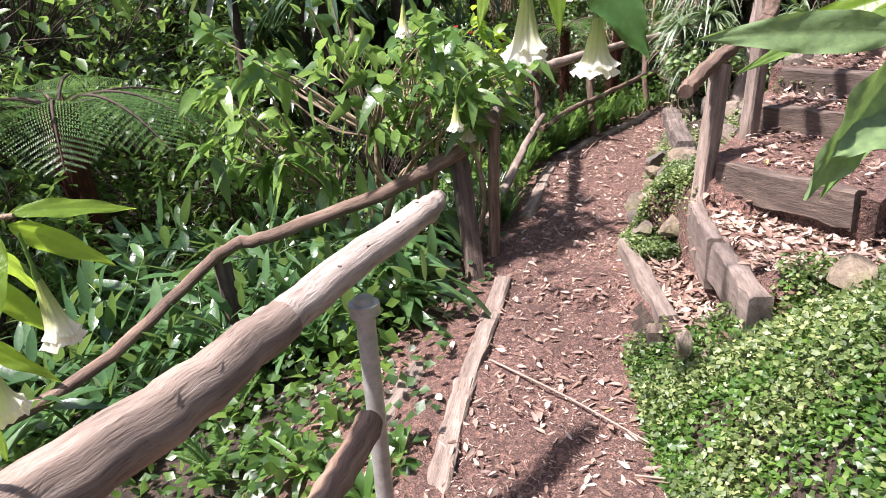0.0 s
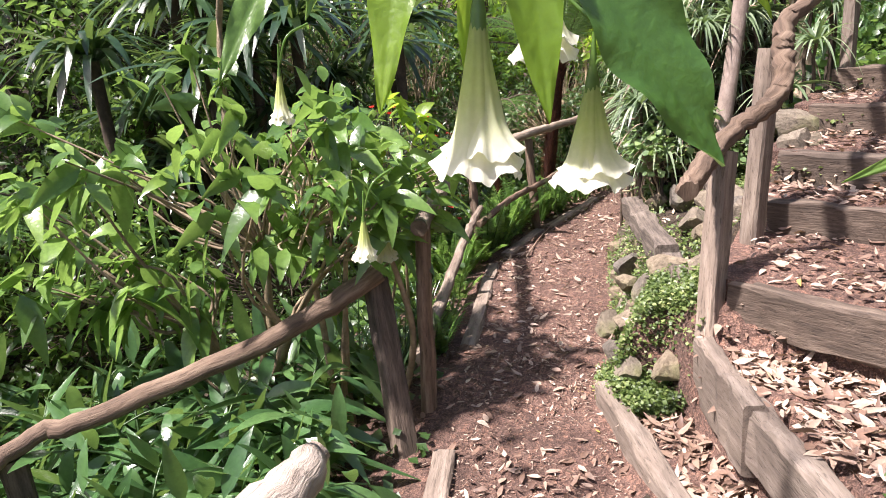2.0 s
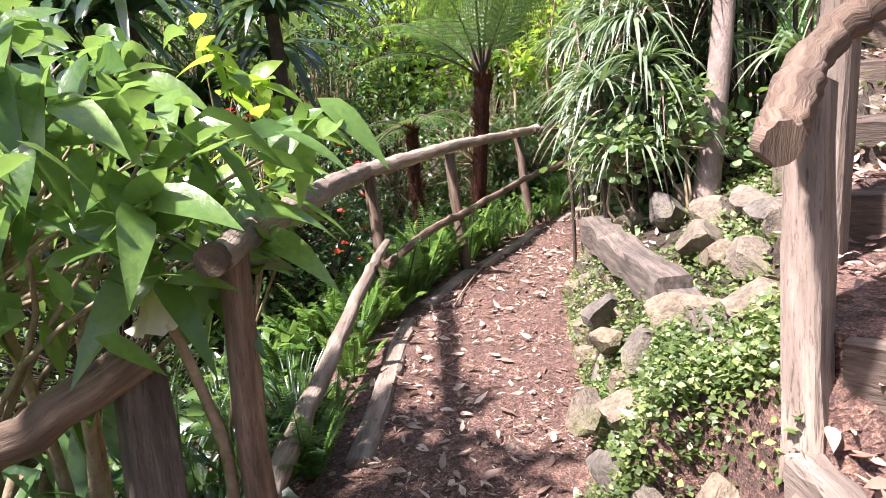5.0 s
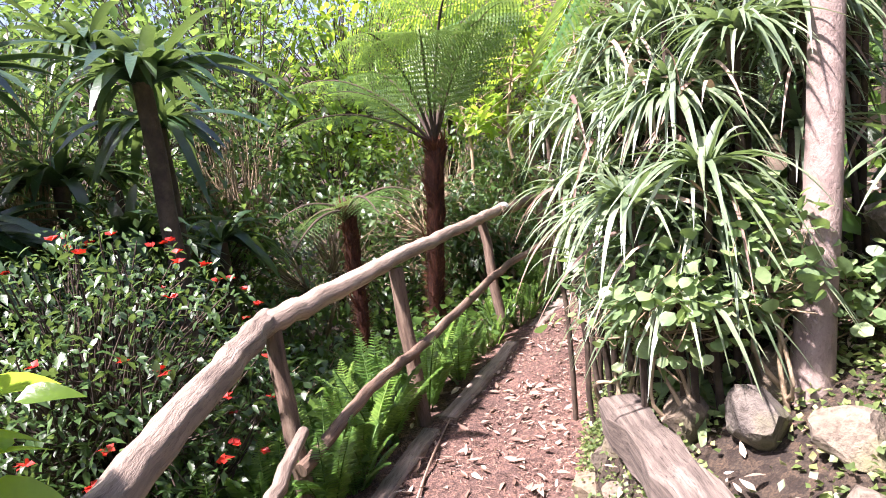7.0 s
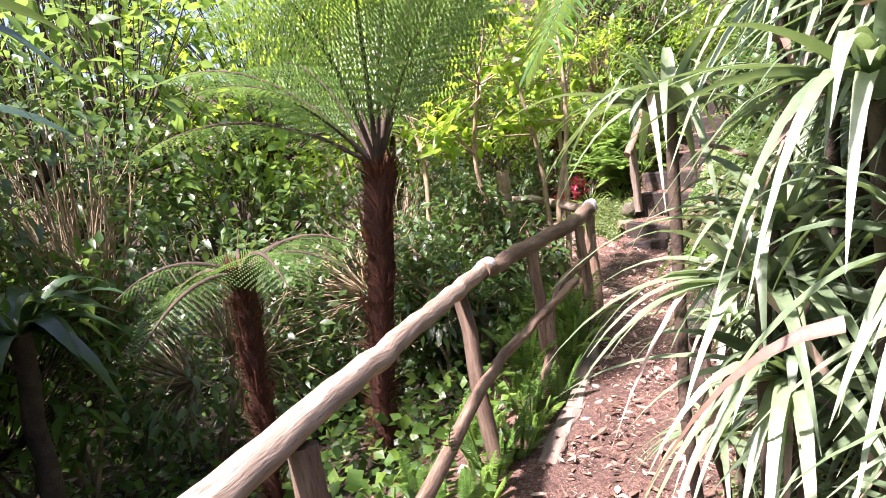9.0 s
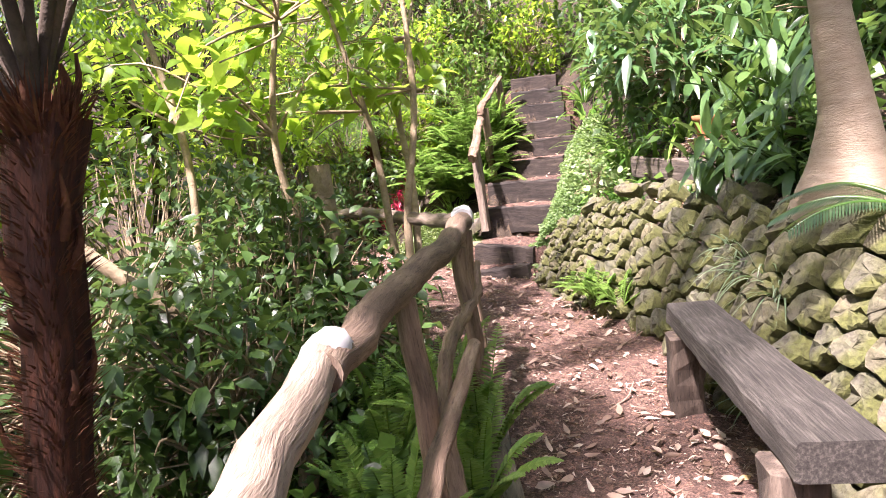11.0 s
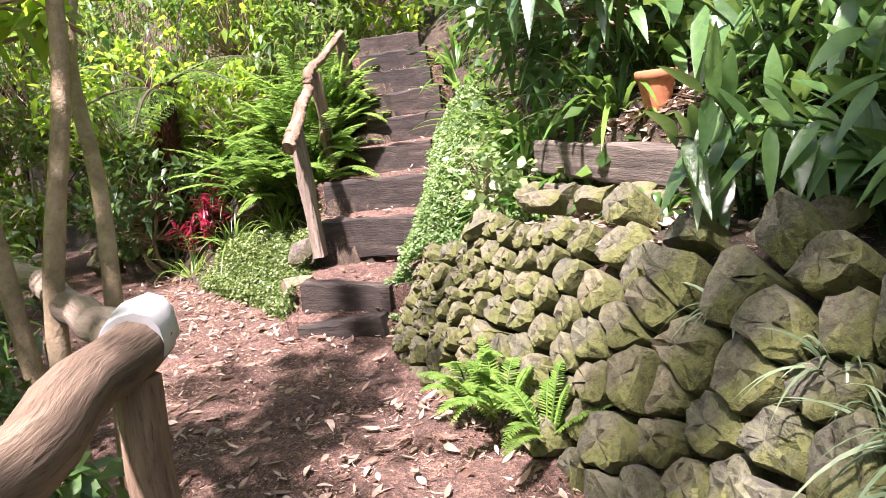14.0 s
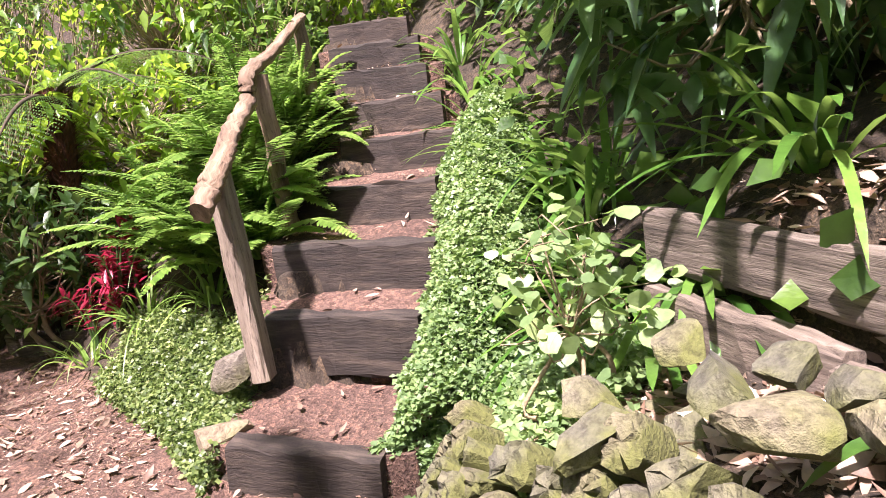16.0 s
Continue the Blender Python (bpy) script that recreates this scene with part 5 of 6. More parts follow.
for c, r, n in bushes:
    shrub("bush", "green leafy bush in the gully below the fence, darkened as shade", (c[0], c[1], ground_at(c[0], c[1])), c, r, n, 8, 0.1, 0.055, M_bush_shade, M_twig, thick=0.02, droop=0.35, group="bushes in the gully")

# broad-leaved gingers -------------------------------------------------
for x, y, L, n in ((-0.55, 4.25, 0.5, 18), (-0.85, 4.0, 0.55, 24), (-1.2, 4.25, 0.55, 26), (-1.75, 4.3, 0.6, 26), (-0.4, 4.65, 0.5, 22), (-1.0, 3.55, 0.5, 22), (-0.5, 3.65, 0.42, 20), (-1.6, 3.55, 0.5, 22), (-2.2, 3.8, 0.6, 24), (-2.6, 4.6, 0.65, 24),
                   (-1.9, 5.0, 0.6, 24), (-2.2, 3.1, 0.5, 20), (-1.3, 4.8, 0.6, 22), (-2.9, 3.5, 0.6, 22)):
    leafy_stems("ginger_plant", "ginger with broad pointed glossy leaves below the rail", (x, y, ground_at(x, y) + 0.02), 7 + n // 8, L * 1.75, 10, 0.36, 0.082, M_ginger, 0.6, (0, 0), "ginger plants under the rail")
for x, y, L in ((6.15, 10.3, 0.55), (6.25, 10.05, 0.65), (6.0, 9.85, 0.5), (6.4, 10.25, 0.7), (6.15, 9.8, 0.7), (6.55, 10.4, 0.7), (6.6, 10.0, 0.8), (6.95, 10.4, 0.85), (7.4, 11.0, 0.8)):
    leafy_stems("shell_ginger", "shell ginger with broad drooping dark green leaves above the wall", (x, y, ground_at(x, y)), 9, L * 1.3, 11, 0.2, 0.06, M_shell, 0.7, (-0.35, -0.1), "shell gingers above the wall")
for c, r, n in (((7.2, 11.4, 1.3), (0.8, 0.7, 0.5), 110), ((8.0, 11.9, 1.7), (0.9, 0.8, 0.6), 120), ((7.4, 10.2, 1.5), (0.8, 0.8, 0.6), 110)):
    shrub("laurel_shrub", "glossy broad-leaved shrub leaning over the slope", (c[0] + 0.3, c[1] - 0.3, ground_at(c[0] + 0.3, c[1] - 0.3)), c, r, n, 8, 0.22, 0.075, M_ginger, M_twig, thick=0.02, droop=0.4, segs=4, group="shrubs above the wall")

# strap-leaved plants ---------------------------------------------------
for x, y, L, n in ((6.98, 11.5, 0.7, 38), (7.0, 11.2, 0.7, 34), (6.84, 11.62, 0.8, 30), (7.12, 11.75, 0.75, 40), (7.25, 11.98, 0.7, 36), (7.55, 12.2, 0.75, 40), (7.82, 12.5, 0.75, 40), (7.2, 11.9, 0.8, 40), (8.0, 12.9, 0.75, 40), (8.3, 13.2, 0.8, 40), (8.6, 13.5, 0.8, 36), (8.9, 13.8, 0.8, 36), (7.8, 12.2, 0.9, 40)):
    clump("clivia", "clump of arching strap-leaved clivia beside the steps", (x, y, ground_at(x, y) - 0.02), n, L, 0.034, M_clivia, 0.7, 1.3, "strap", "plant", 9, "strap-leaved clumps by the steps", 0.8, 0.25, 0.07)
for x, y, L, n in ((7.2, 14.35, 0.8, 50), (6.9, 14.1, 0.7, 50), (7.5, 14.7, 0.8, 50), (6.75, 14.6, 0.7, 40), (7.9, 14.8, 0.7, 40), (6.55, 15.0, 0.6, 36), (7.3, 15.2, 0.9, 40)):
    clump("grassy_plant", "lush clump of arching light green grassy leaves", (x, y, ground_at(x, y)), n, L, 0.02, M_fern_pale_lit, 0.8, 1.3, "taper", "plant", 8, "grassy clumps left of the steps", 0.85, 0.3, 0.1)
for x, y, L, n in ((-0.75, 2.4, 0.42, 30), (-0.42, 2.02, 0.3, 26), (-0.32, 2.28, 0.24, 18), (-0.95, 2.65, 0.36, 24)):
    clump("strap_plant", "bright green strap-leaved clump below the handrail", (x, y, ground_at(x, y)), n, L, 0.04, M_fern, 0.75, 1.2, "strap", "plant", 7, "strap clumps", 0.8, 0.3, 0.04)
for x, y, L in ((0.1, 5.0, 0.6), (0.28, 5.35, 0.5), (0.0, 4.75, 0.6), (-0.4, 5.6, 0.8), (-0.1, 5.9, 0.7), (-0.5, 6.2, 0.8), (0.1, 6.3, 0.6), (-0.2, 5.2, 0.8), (-0.75, 5.5, 0.8), (0.25, 5.6, 0.55)):
    clump("grass_clump", "tall grey-green grass clump beyond the rail", (x, y, ground_at(x, y)), 60, L, 0.016, M_yucca, 0.5, 0.8, "taper", "grass", 7, "grass clumps beyond the rail", 0.9, 0.3, 0.07)
for x, y, L in ((5.0, 9.55, 0.4), (5.12, 9.68, 0.36), (4.88, 9.42, 0.34), (4.95, 9.8, 0.22), (5.55, 10.15, 0.24), (4.62, 9.4, 0.24), (5.3, 9.85, 0.26)):
    clump("spider_plant", "variegated spider plant with arching narrow leaves", (x, y, ground_at(x, y) + 0.05), 46, L, 0.016, M_aloe, 0.9, 1.3, "taper", "plant", 7, "spider plants on the wall", 0.7, 0.3, 0.05)

for x, y, L in ((6.12, 10.62, 0.5), (6.35, 10.5, 0.55), (6.28, 10.82, 0.36)):
    clump("strap_plant", "curling grey-green strap-leaved plant on the wall top", (x, y, ground_at(x, y)), 16, L, 0.034, M_strap, 1.0, 1.2, "strap", "plant", 9, "strap plants on the wall", 0.8, 0.35, 0.04)

# the aloe bank ---------------------------------------------------------
aloes = [(1.95, 6.05, 0.8), (2.05, 6.3, 0.75), (2.15, 5.95, 0.9), (2.15, 6.6, 0.85), (2.05, 6.5, 0.5), (2.25, 6.2, 1.1), (2.3, 6.7, 1.15), (2.4, 6.1, 1.3), (2.2, 6.9, 0.6), (2.4, 6.5, 1.4), (2.6, 6.3, 1.6), (2.5, 6.9, 1.3), (2.7, 6.6, 1.7), (2.55, 6.55, 0.6), (2.75, 6.9, 0.55), (2.95, 7.25, 0.5), (2.6, 7.1, 0.3), (2.35, 6.75, 0.3), (2.85, 6.55, 0.9), (3.1, 6.9, 0.9), (3.3, 7.3, 0.8), (2.75, 7.4, 0.25), (3.05, 7.6, 0.35), (3.4, 7.7, 0.55), (2.7, 6.15, 0.95), (3.0, 6.3, 1.1), (3.3, 6.6, 1.25),
         (3.6, 7.1, 1.2), (2.55, 6.3, 0.5), (3.0, 7.9, 0.3), (3.45, 8.0, 0.5), (3.0, 5.7, 1.15), (3.3, 6.0, 1.35), (2.45, 6.95, 0.05), (2.8, 7.75, 0.0), (3.7, 7.6, 1.0), (3.6, 6.4, 1.6), (3.9, 6.9, 1.7)]
for k in range(70):
    y = RNG.uniform(6.5, 8.1)
    e = np.interp(y, RIGHT[:, 1][8:11], RIGHT[:, 0][8:11])
    o = RNG.uniform(0.36, 0.95)
    aloes.append((float(e + o), float(y), float(RNG.uniform(0.0, 0.35) + 1.5 * o * RNG.uniform(0.5, 1.1))))
for k in range(44):
    y = RNG.uniform(5.95, 6.9)
    o = RNG.uniform(0.34, 0.62)
    aloes.append((float(np.interp(y, RIGHT[:, 1][7:10], RIGHT[:, 0][7:10]) + o), float(y), float(RNG.uniform(0.05, 0.3) + 0.9 * o)))
for k in range(46):
    x, y = RNG.uniform(2.15, 3.2), RNG.uniform(6.0, 7.3)
    aloes.append((float(x), float(y), float(RNG.uniform(0.7, 1.1) + 0.9 * (x - 2.15))))
for x, y, z in aloes:
    gz = ground_at(x, y)
    f = clump("aloe", "tree aloe with grey-green toothed arching leaves", (x, y, max(z, gz + 0.1)), 46, 0.4, 0.036, M_aloe, 0.9, 1.7, "taper", "aloe", 8, "aloes on the bank", 0.8, 0.5, 0.03)
    if z > gz + 0.15:
        part("stem", tube(Geo(), np.linspace((0.02, 0, gz - z - 0.05), (0, 0, 0.03), 6) + RNG.normal(0, 0.008, (6, 3)), [0.014, 0.012], 7, 0.05), M_dark, f)
dry = Geo()
n = 320
heads = [a for a in aloes if a[2] > 0.55 and a[1] < 7.2]
p = np.array([heads[i][:3] for i in RNG.integers(0, len(heads), n)]) + RNG.normal(0, 0.09, (n, 3))
leaves(dry, p, RNG.normal(0, 1, (n, 3)) * (0.8, 0.8, 0.3) + (-0.3, -0.2, 0.1), RNG.uniform(0.16, 0.36, n), 0.022, 0.9, "taper", 6, 0.5, 0.5)
tagged(part("dead_aloe_leaves", dry, M_dryleaf), "dry brown dead leaves hanging among the aloes", "dead leaves", kind="stuff")

for c, r, n in (((2.05, 5.95, 0.5), (0.22, 0.22, 0.22), 44), ((2.0, 6.25, 0.5), (0.22, 0.26, 0.22), 40), ((2.28, 5.85, 0.62), (0.2, 0.2, 0.2), 34), ((2.3, 6.35, 0.4), (0.28, 0.35, 0.28), 70), ((2.45, 6.75, 0.35), (0.3, 0.35, 0.3), 70), ((2.55, 5.95, 0.45), (0.22, 0.25, 0.2), 40), ((6.42, 11.62, 0.42), (0.16, 0.2, 0.2), 34), ((2.25, 6.1, 0.15), (0.2, 0.2, 0.15), 26)):
    shrub("pelargonium", "pelargonium with round scalloped pale green leaves", (c[0], c[1], ground_at(c[0], c[1])), c, r, n, 6, 0.046, 0.052, M_pelarg, M_twig, 0.15, "round", 0.009, "plant", 0.15, 4, 5, 0.09, "pelargoniums on the banks")
pk = Geo()
for q in ((2.25, 6.4, 0.55), (2.4, 6.5, 0.6), (2.35, 6.7, 0.62), (2.2, 6.55, 0.45), (2.45, 6.3, 0.55), (2.5, 6.85, 0.6), (2.3, 6.2, 0.5)):
    for j in range(5):
        c = np.array(q) + RNG.normal(0, 0.03, 3)
        a = np.linspace(0, 6.28, 5, endpoint=False) + RNG.uniform(0, 1)
        leaves(pk, np.repeat(c[None], 5, 0), np.stack([np.cos(a) - 0.4, np.sin(a) - 0.4, np.full(5, 0.4)], -1), 0.025, 0.02, 0.1, "round", 2, 0.1, 0.4)
tagged(part("pink_flowers", pk, M_pink), "pale pink pelargonium flower heads", "flower", kind="stuff")
clump("variegated_plant", "cream-striped variegated strap plant on the log", (2.2, 6.12, 0.1), 26, 0.38, 0.04, M_pelarg, 1.0, 1.3, "strap", "plant", 8, "", 0.7, 0.3, 0.03)
clump("aloe", "small aloe beside the pale tree trunk", (2.85, 5.75, 0.85), 26, 0.5, 0.05, M_aloe, 0.75, 1.4, "taper", "aloe", 8, "aloes on the bank", 0.8, 0.5, 0.03)

# ferns -----------------------------------------------------------------
for d in np.arange(0, 6.6, 0.21):
    q, t, tot = along(LEFT[(LEFT[:, 1] > 4.9) & (LEFT[:, 1] < 11.2)], d)
    nrm = np.array([-t[1], t[0]])
    for off in (0.18, 0.45):
        x, y = q + nrm * (off + RNG.uniform(-0.06, 0.08))
        if RNG.random() < 0.86:
            # About half take the brighter copy, sun painted into the leaf.
            sword_fern("sword_fern", "upright bright green sword fern at the path edge", (x, y, ground_at(x, y) - 0.02), 12, RNG.uniform(0.5, 0.74) * (0.62 if 8.2 < y < 9.7 or y < 6.0 else 1.0), M_fern if RNG.random() < 0.45 else M_fern_pale_lit, 30)
for x, y, L, n in ((6.95, 13.95, 0.75, 22), (7.3, 14.1, 0.8, 24), (7.65, 14.4, 0.8, 22), (7.1, 14.5, 0.85, 22), (7.55, 14.05, 0.7, 18), (8.1, 14.7, 0.8, 18), (7.0, 13.75, 0.75, 24), (7.15, 14.0, 0.95, 30), (6.95, 14.2, 0.95, 28), (7.4, 14.35, 1.0, 28), (7.75, 14.6, 1.0, 26)):
    # Brighter copy here in place of sun on the fronds.
    sword_fern("sword_fern", "large arching light green sword fern beside the steps", (x, y, ground_at(x, y) + 0.12), n + 6, L * 1.25, M_fern_pale_lit, 34, "sword ferns by the steps", 0.85, 0.5)
for x, y, L, n in ((5.52, 10.95, 0.46, 18), (5.6, 11.15, 0.42, 16), (5.47, 10.74, 0.38, 14)):
    sword_fern("lace_fern", "lacy light green fern at the foot of the wall", (x, y, -0.34), n, L, M_fern_pale_lit, 22, "ferns at the wall", 1.1, 0.6)
for x, y in ((-1.7, 2.9), (-2.1, 2.5), (-1.4, 3.1), (-2.4, 2.9), (-1.2, 2.6), (-2.7, 2.3)):
    sword_fern("sword_fern", "upright bright green sword fern below the rail", (x, y, ground_at(x, y)), 12, 0.45, M_fern, 26, "sword ferns below the rail")

# red cordyline, bromeliads ----------------------------------------------
for dx, dy, h in ((0, 0, 0.95), (-0.14, 0.1, 0.65), (0.12, -0.04, 0.7), (0.04, 0.14, 0.6), (-0.08, -0.1, 0.5)):
    gz = ground_at(6.78 + dx, 14.98 + dy)
    leafy_stems("cordyline", "cordyline with narrow crimson leaves in the bed", (6.78 + dx, 14.98 + dy, gz), 3, h, 22, 0.13, 0.026, M_red, 0.22, (0, 0), "crimson cordylines")
for x, y in ((5.6, 16.8), (6.0, 17.6), (6.9, 16.2)):
    clump("bromeliad", "lime green bromeliad rosette in the far bed", (x, y, ground_at(x, y)), 24, 0.5, 0.06, M_lime_backlit, 0.5, 1.2, "strap", "plant", 6, "bromeliads", 0.8, 0.3, 0.05)


# ---------------------------------------------------------------- overhanging trumpet flowers
def corolla(g, rim, up, size, width, phase):
    """One skirt of a trumpet flower: a pleated tube flaring into ruffled, pointed lobes."""
    s = unit(np.cross(up, (0.3, 1.0, 0.1)))
    t = np.cross(up, s)
    n, rows = 60, 22
    a = np.linspace(0, 2 * np.pi, n, endpoint=False)
    lobe = np.abs(np.cos(2.5 * a + phase)) ** 5
    ruff = np.sin(15 * a + phase) * 0.5 + np.sin(9 * a + 2 * phase) * 0.5
    V, G = [], []
    for u in np.linspace(0, 1, rows):
        e = float(np.clip((u - 0.7) / 0.3, 0, 1))
        r = width / 2 * (0.09 + 0.6 * u ** 1.1 + 0.24 * e ** 1.8)
        rr = r * (1 + 0.2 * lobe * e ** 2 + 0.045 * np.cos(10 * a + phase) * (u > 0.1) + 0.05 * ruff * e)
        h = size * (1 - u) + size * (0.07 * e ** 2 * lobe + 0.03 * ruff * e ** 2)
        V.append(rim + up * np.broadcast_to(h, (n,))[:, None] + s * (rr * np.cos(a))[:, None] + t * (rr * np.sin(a))[:, None])
        G.append(np.column_stack([np.cos(a), np.sin(a), np.full(n, u)]))
    idx = np.arange(rows * n).reshape(rows, n)
    nx = np.roll(idx, -1, 1)
    g.put(np.concatenate(V), np.stack([idx[:-1], nx[:-1], nx[1:], idx[1:]], -1).reshape(-1, 4), np.concatenate(G))


def trumpet(parent, rim, up, size, width):
    """A hanging double trumpet flower with its green calyx."""
    rim, up = np.asarray(rim, float), unit(np.asarray(up, float))
    g = Geo()
    corolla(g, rim, up, size, width, RNG.uniform(0, 3))
    side = unit(np.cross(up, (0.3, 1.0, 0.1)))
    corolla(g, rim + up * size * 0.11 - side * width * 0.08, unit(up + side * 0.06), size * 0.86, width * 0.86, RNG.uniform(0, 3))
    o = part("flower", g, M_petal, parent, "creamy white hanging trumpet flower")
    top = rim + up * size
    part("calyx", tube(Geo(), [top - up * size * 0.28, top - up * size * 0.1, top, top + up * 0.08], [width * 0.1, width * 0.085, width * 0.05, 0.004], 10, 0.02), M_trumpet, o, "green calyx")
    return o


def big_leaf(parent, a, tip, w, mat=M_trumpet, sag=0.1):
    """One large pointed leaf: sunken midrib, raised panels between the side veins, wavy edge."""
    a, tip = np.asarray(a, float), np.asarray(tip, float)
    d = tip - a
    L = np.linalg.norm(d)
    d = unit(d + np.array([0, 0, sag * L]))
    s = unit(np.cross(d, (0.2, -1, 0.35)))
    roll_ = RNG.normal(0, 0.3)
    nrm = np.cross(s, d)
    s, nrm = s * math.cos(roll_) + nrm * math.sin(roll_), nrm * math.cos(roll_) - s * math.sin(roll_)
    n, m = 33, 13
    u, v = np.meshgrid(np.linspace(0, 1, n), np.linspace(-1, 1, m), indexing="ij")
    half = profile("broad", u) * w / 2
    vein = 0.02 * w * np.sin(62 * (u - 0.16 * np.abs(v))) * np.abs(v) * (1 - v ** 2)
    edge = 0.06 * w * np.sin(17 * u + 4 * v) * np.abs(v) ** 3
    P = a + d * (L * u)[..., None] + s * (half * v)[..., None] + nrm * (0.22 * half * np.abs(v) ** 0.8 + vein + edge)[..., None]
    P[..., 2] -= sag * L * u ** 2
    idx = np.arange(n * m).reshape(n, m)
    g = Geo().put(P, np.stack([idx[:-1, :-1], idx[1:, :-1], idx[1:, 1:], idx[:-1, 1:]], -1).reshape(-1, 4))
    return part("leaf", g, mat, parent)


ov = thing("angels_trumpet_branch", (0.3, 3.0, 1.75), "overhanging angel's trumpet branch with white flowers and large leaves", "branch")
part("bough", tube(Geo(), smooth_line([(-0.7, 4.9, 0.9), (-0.6, 4.9, 1.7), (-0.1, 3.9, 2.3), (0.45, 2.7, 1.95), (0.85, 2.1, 1.65), (1.25, 1.75, 1.4)], 5), [0.02, 0.016, 0.012, 0.008], 8, 0.03), M_twig, ov)
for rim, up, size, width in (((0.265, 2.38, 1.125), (0.06, 0.02, 1), 0.29, 0.15), ((0.59, 2.83, 0.99), (0.05, 0.0, 1), 0.27, 0.19), ((0.48, 2.8, 1.285), (0.05, 0.05, 1), 0.26, 0.15), ((0.0, 3.6, 0.62), (0.1, 0, 1), 0.17, 0.09), ((-0.25, 3.8, 1.1), (0.1, 0, 1), 0.2, 0.09)):
    trumpet(ov, rim, up, size, width)
    part("flower_stalk", tube(Geo(), smooth_line([np.array(rim) + np.array(up) * size, np.array(rim) + np.array(up) * (size + 0.1), (0.2, rim[1] + 0.3, 1.8)] if rim[1] < 3.5 else [np.array(rim) + np.array(up) * size, np.array(rim) + np.array(up) * (size + 0.1) + (0.03, 0, 0), np.array(rim) + np.array(up) * (size + 0.14) + (0.1, 0.05, 0)], 4), [0.004, 0.005], 6, 0, caps=False), M_trumpet, ov)
for a, b, w, m in (((0.47, 2.45, 1.46), (0.67, 2.38, 1.13), 0.2, M_strap), ((0.36, 2.42, 1.6), (0.38, 2.36, 1.24), 0.11, M_lime_backlit), ((0.2, 2.4, 1.62), (0.12, 2.3, 1.28), 0.1, M_lime_backlit), 
                   ((0.3, 2.5, 1.62), (0.26, 2.42, 1.3), 0.07, M_lime_backlit), ((1.35, 1.95, 1.28), (1.0, 1.62, 1.02), 0.11, M_trumpet), ((1.3, 1.85, 1.2), (0.93, 1.6, 0.87), 0.12, M_trumpet), ((1.3, 2.0, 1.3), (1.02, 2.2, 1.16), 0.08, M_lime_backlit),
                   ((1.45, 2.1, 1.3), (1.1, 2.6, 1.0), 0.09, M_trumpet), ((1.2, 1.9, 1.36), (1.35, 1.75, 1.12), 0.1, M_lime_backlit), ((0.9, 2.2, 1.5), (1.15, 2.35, 1.25), 0.09, M_trumpet), ((1.35, 1.9, 1.25), (1.1, 1.55, 1.2), 0.1, M_trumpet),
                   ((0.1, 2.8, 1.7), (0.0, 2.6, 1.42), 0.1, M_trumpet), ((-0.15, 3.4, 1.6), (-0.3, 3.2, 1.3), 0.1, M_trumpet), ((0.7, 2.5, 1.6), (0.85, 2.55, 1.36), 0.1, M_lime_backlit)):
    big_leaf(ov, a, b, w, m)
# Paler leaf material: the sky's reflection is painted into these three leaves.
for a, b, w in (((0.98, 1.47, 1.2), (0.76, 1.36, 0.95), 0.17), ((0.99, 1.5, 1.25), (0.55, 1.49, 1.27), 0.1), ((1.02, 1.46, 1.1), (0.8, 1.36, 1.03), 0.13)):
    big_leaf(ov, a, b, w, M_pelarg, 0.06)
own(ov)

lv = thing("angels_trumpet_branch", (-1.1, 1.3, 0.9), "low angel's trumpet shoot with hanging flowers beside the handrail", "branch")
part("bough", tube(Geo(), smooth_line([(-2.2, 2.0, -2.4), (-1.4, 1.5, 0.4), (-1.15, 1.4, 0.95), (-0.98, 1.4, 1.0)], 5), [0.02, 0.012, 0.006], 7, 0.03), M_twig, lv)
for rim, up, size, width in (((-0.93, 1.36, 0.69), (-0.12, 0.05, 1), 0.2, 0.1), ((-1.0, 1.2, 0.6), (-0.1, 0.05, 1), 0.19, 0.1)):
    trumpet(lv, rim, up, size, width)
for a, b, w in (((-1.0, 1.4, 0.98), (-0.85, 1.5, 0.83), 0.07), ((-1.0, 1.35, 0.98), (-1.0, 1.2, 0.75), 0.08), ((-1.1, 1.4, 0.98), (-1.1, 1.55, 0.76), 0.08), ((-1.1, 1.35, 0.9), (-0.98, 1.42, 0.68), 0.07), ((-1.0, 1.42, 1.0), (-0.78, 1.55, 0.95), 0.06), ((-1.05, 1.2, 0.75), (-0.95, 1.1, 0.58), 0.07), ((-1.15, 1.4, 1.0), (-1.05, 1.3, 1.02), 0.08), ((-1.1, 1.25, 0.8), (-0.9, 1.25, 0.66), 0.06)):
    big_leaf(lv, a, b, w, M_lime_backlit)
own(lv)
# Drawn towards the first camera position and shrunk to fit its view.
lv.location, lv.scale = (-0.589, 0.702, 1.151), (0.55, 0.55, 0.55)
fe = thing("angels_trumpet_branch", (0.0, 4.45, 0.5), "angel's trumpet twig with a hanging flower at the log end", "branch")
part("bough", tube(Geo(), smooth_line([(0.05, 4.5, -0.55), (0.16, 4.42, -0.1), (0.12, 4.4, 0.25), (0.0, 4.45, 0.62)], 5), [0.02, 0.016, 0.01], 7, 0.04), M_twig, fe)
trumpet(fe, (0.07, 4.36, 0.37), (-0.05, 0.05, 1), 0.17, 0.12)
own(fe)

# ---------------------------------------------------------------- small ground plants
def near_right(x, y):
    r = off_line(RIGHT, x, y)
    return r


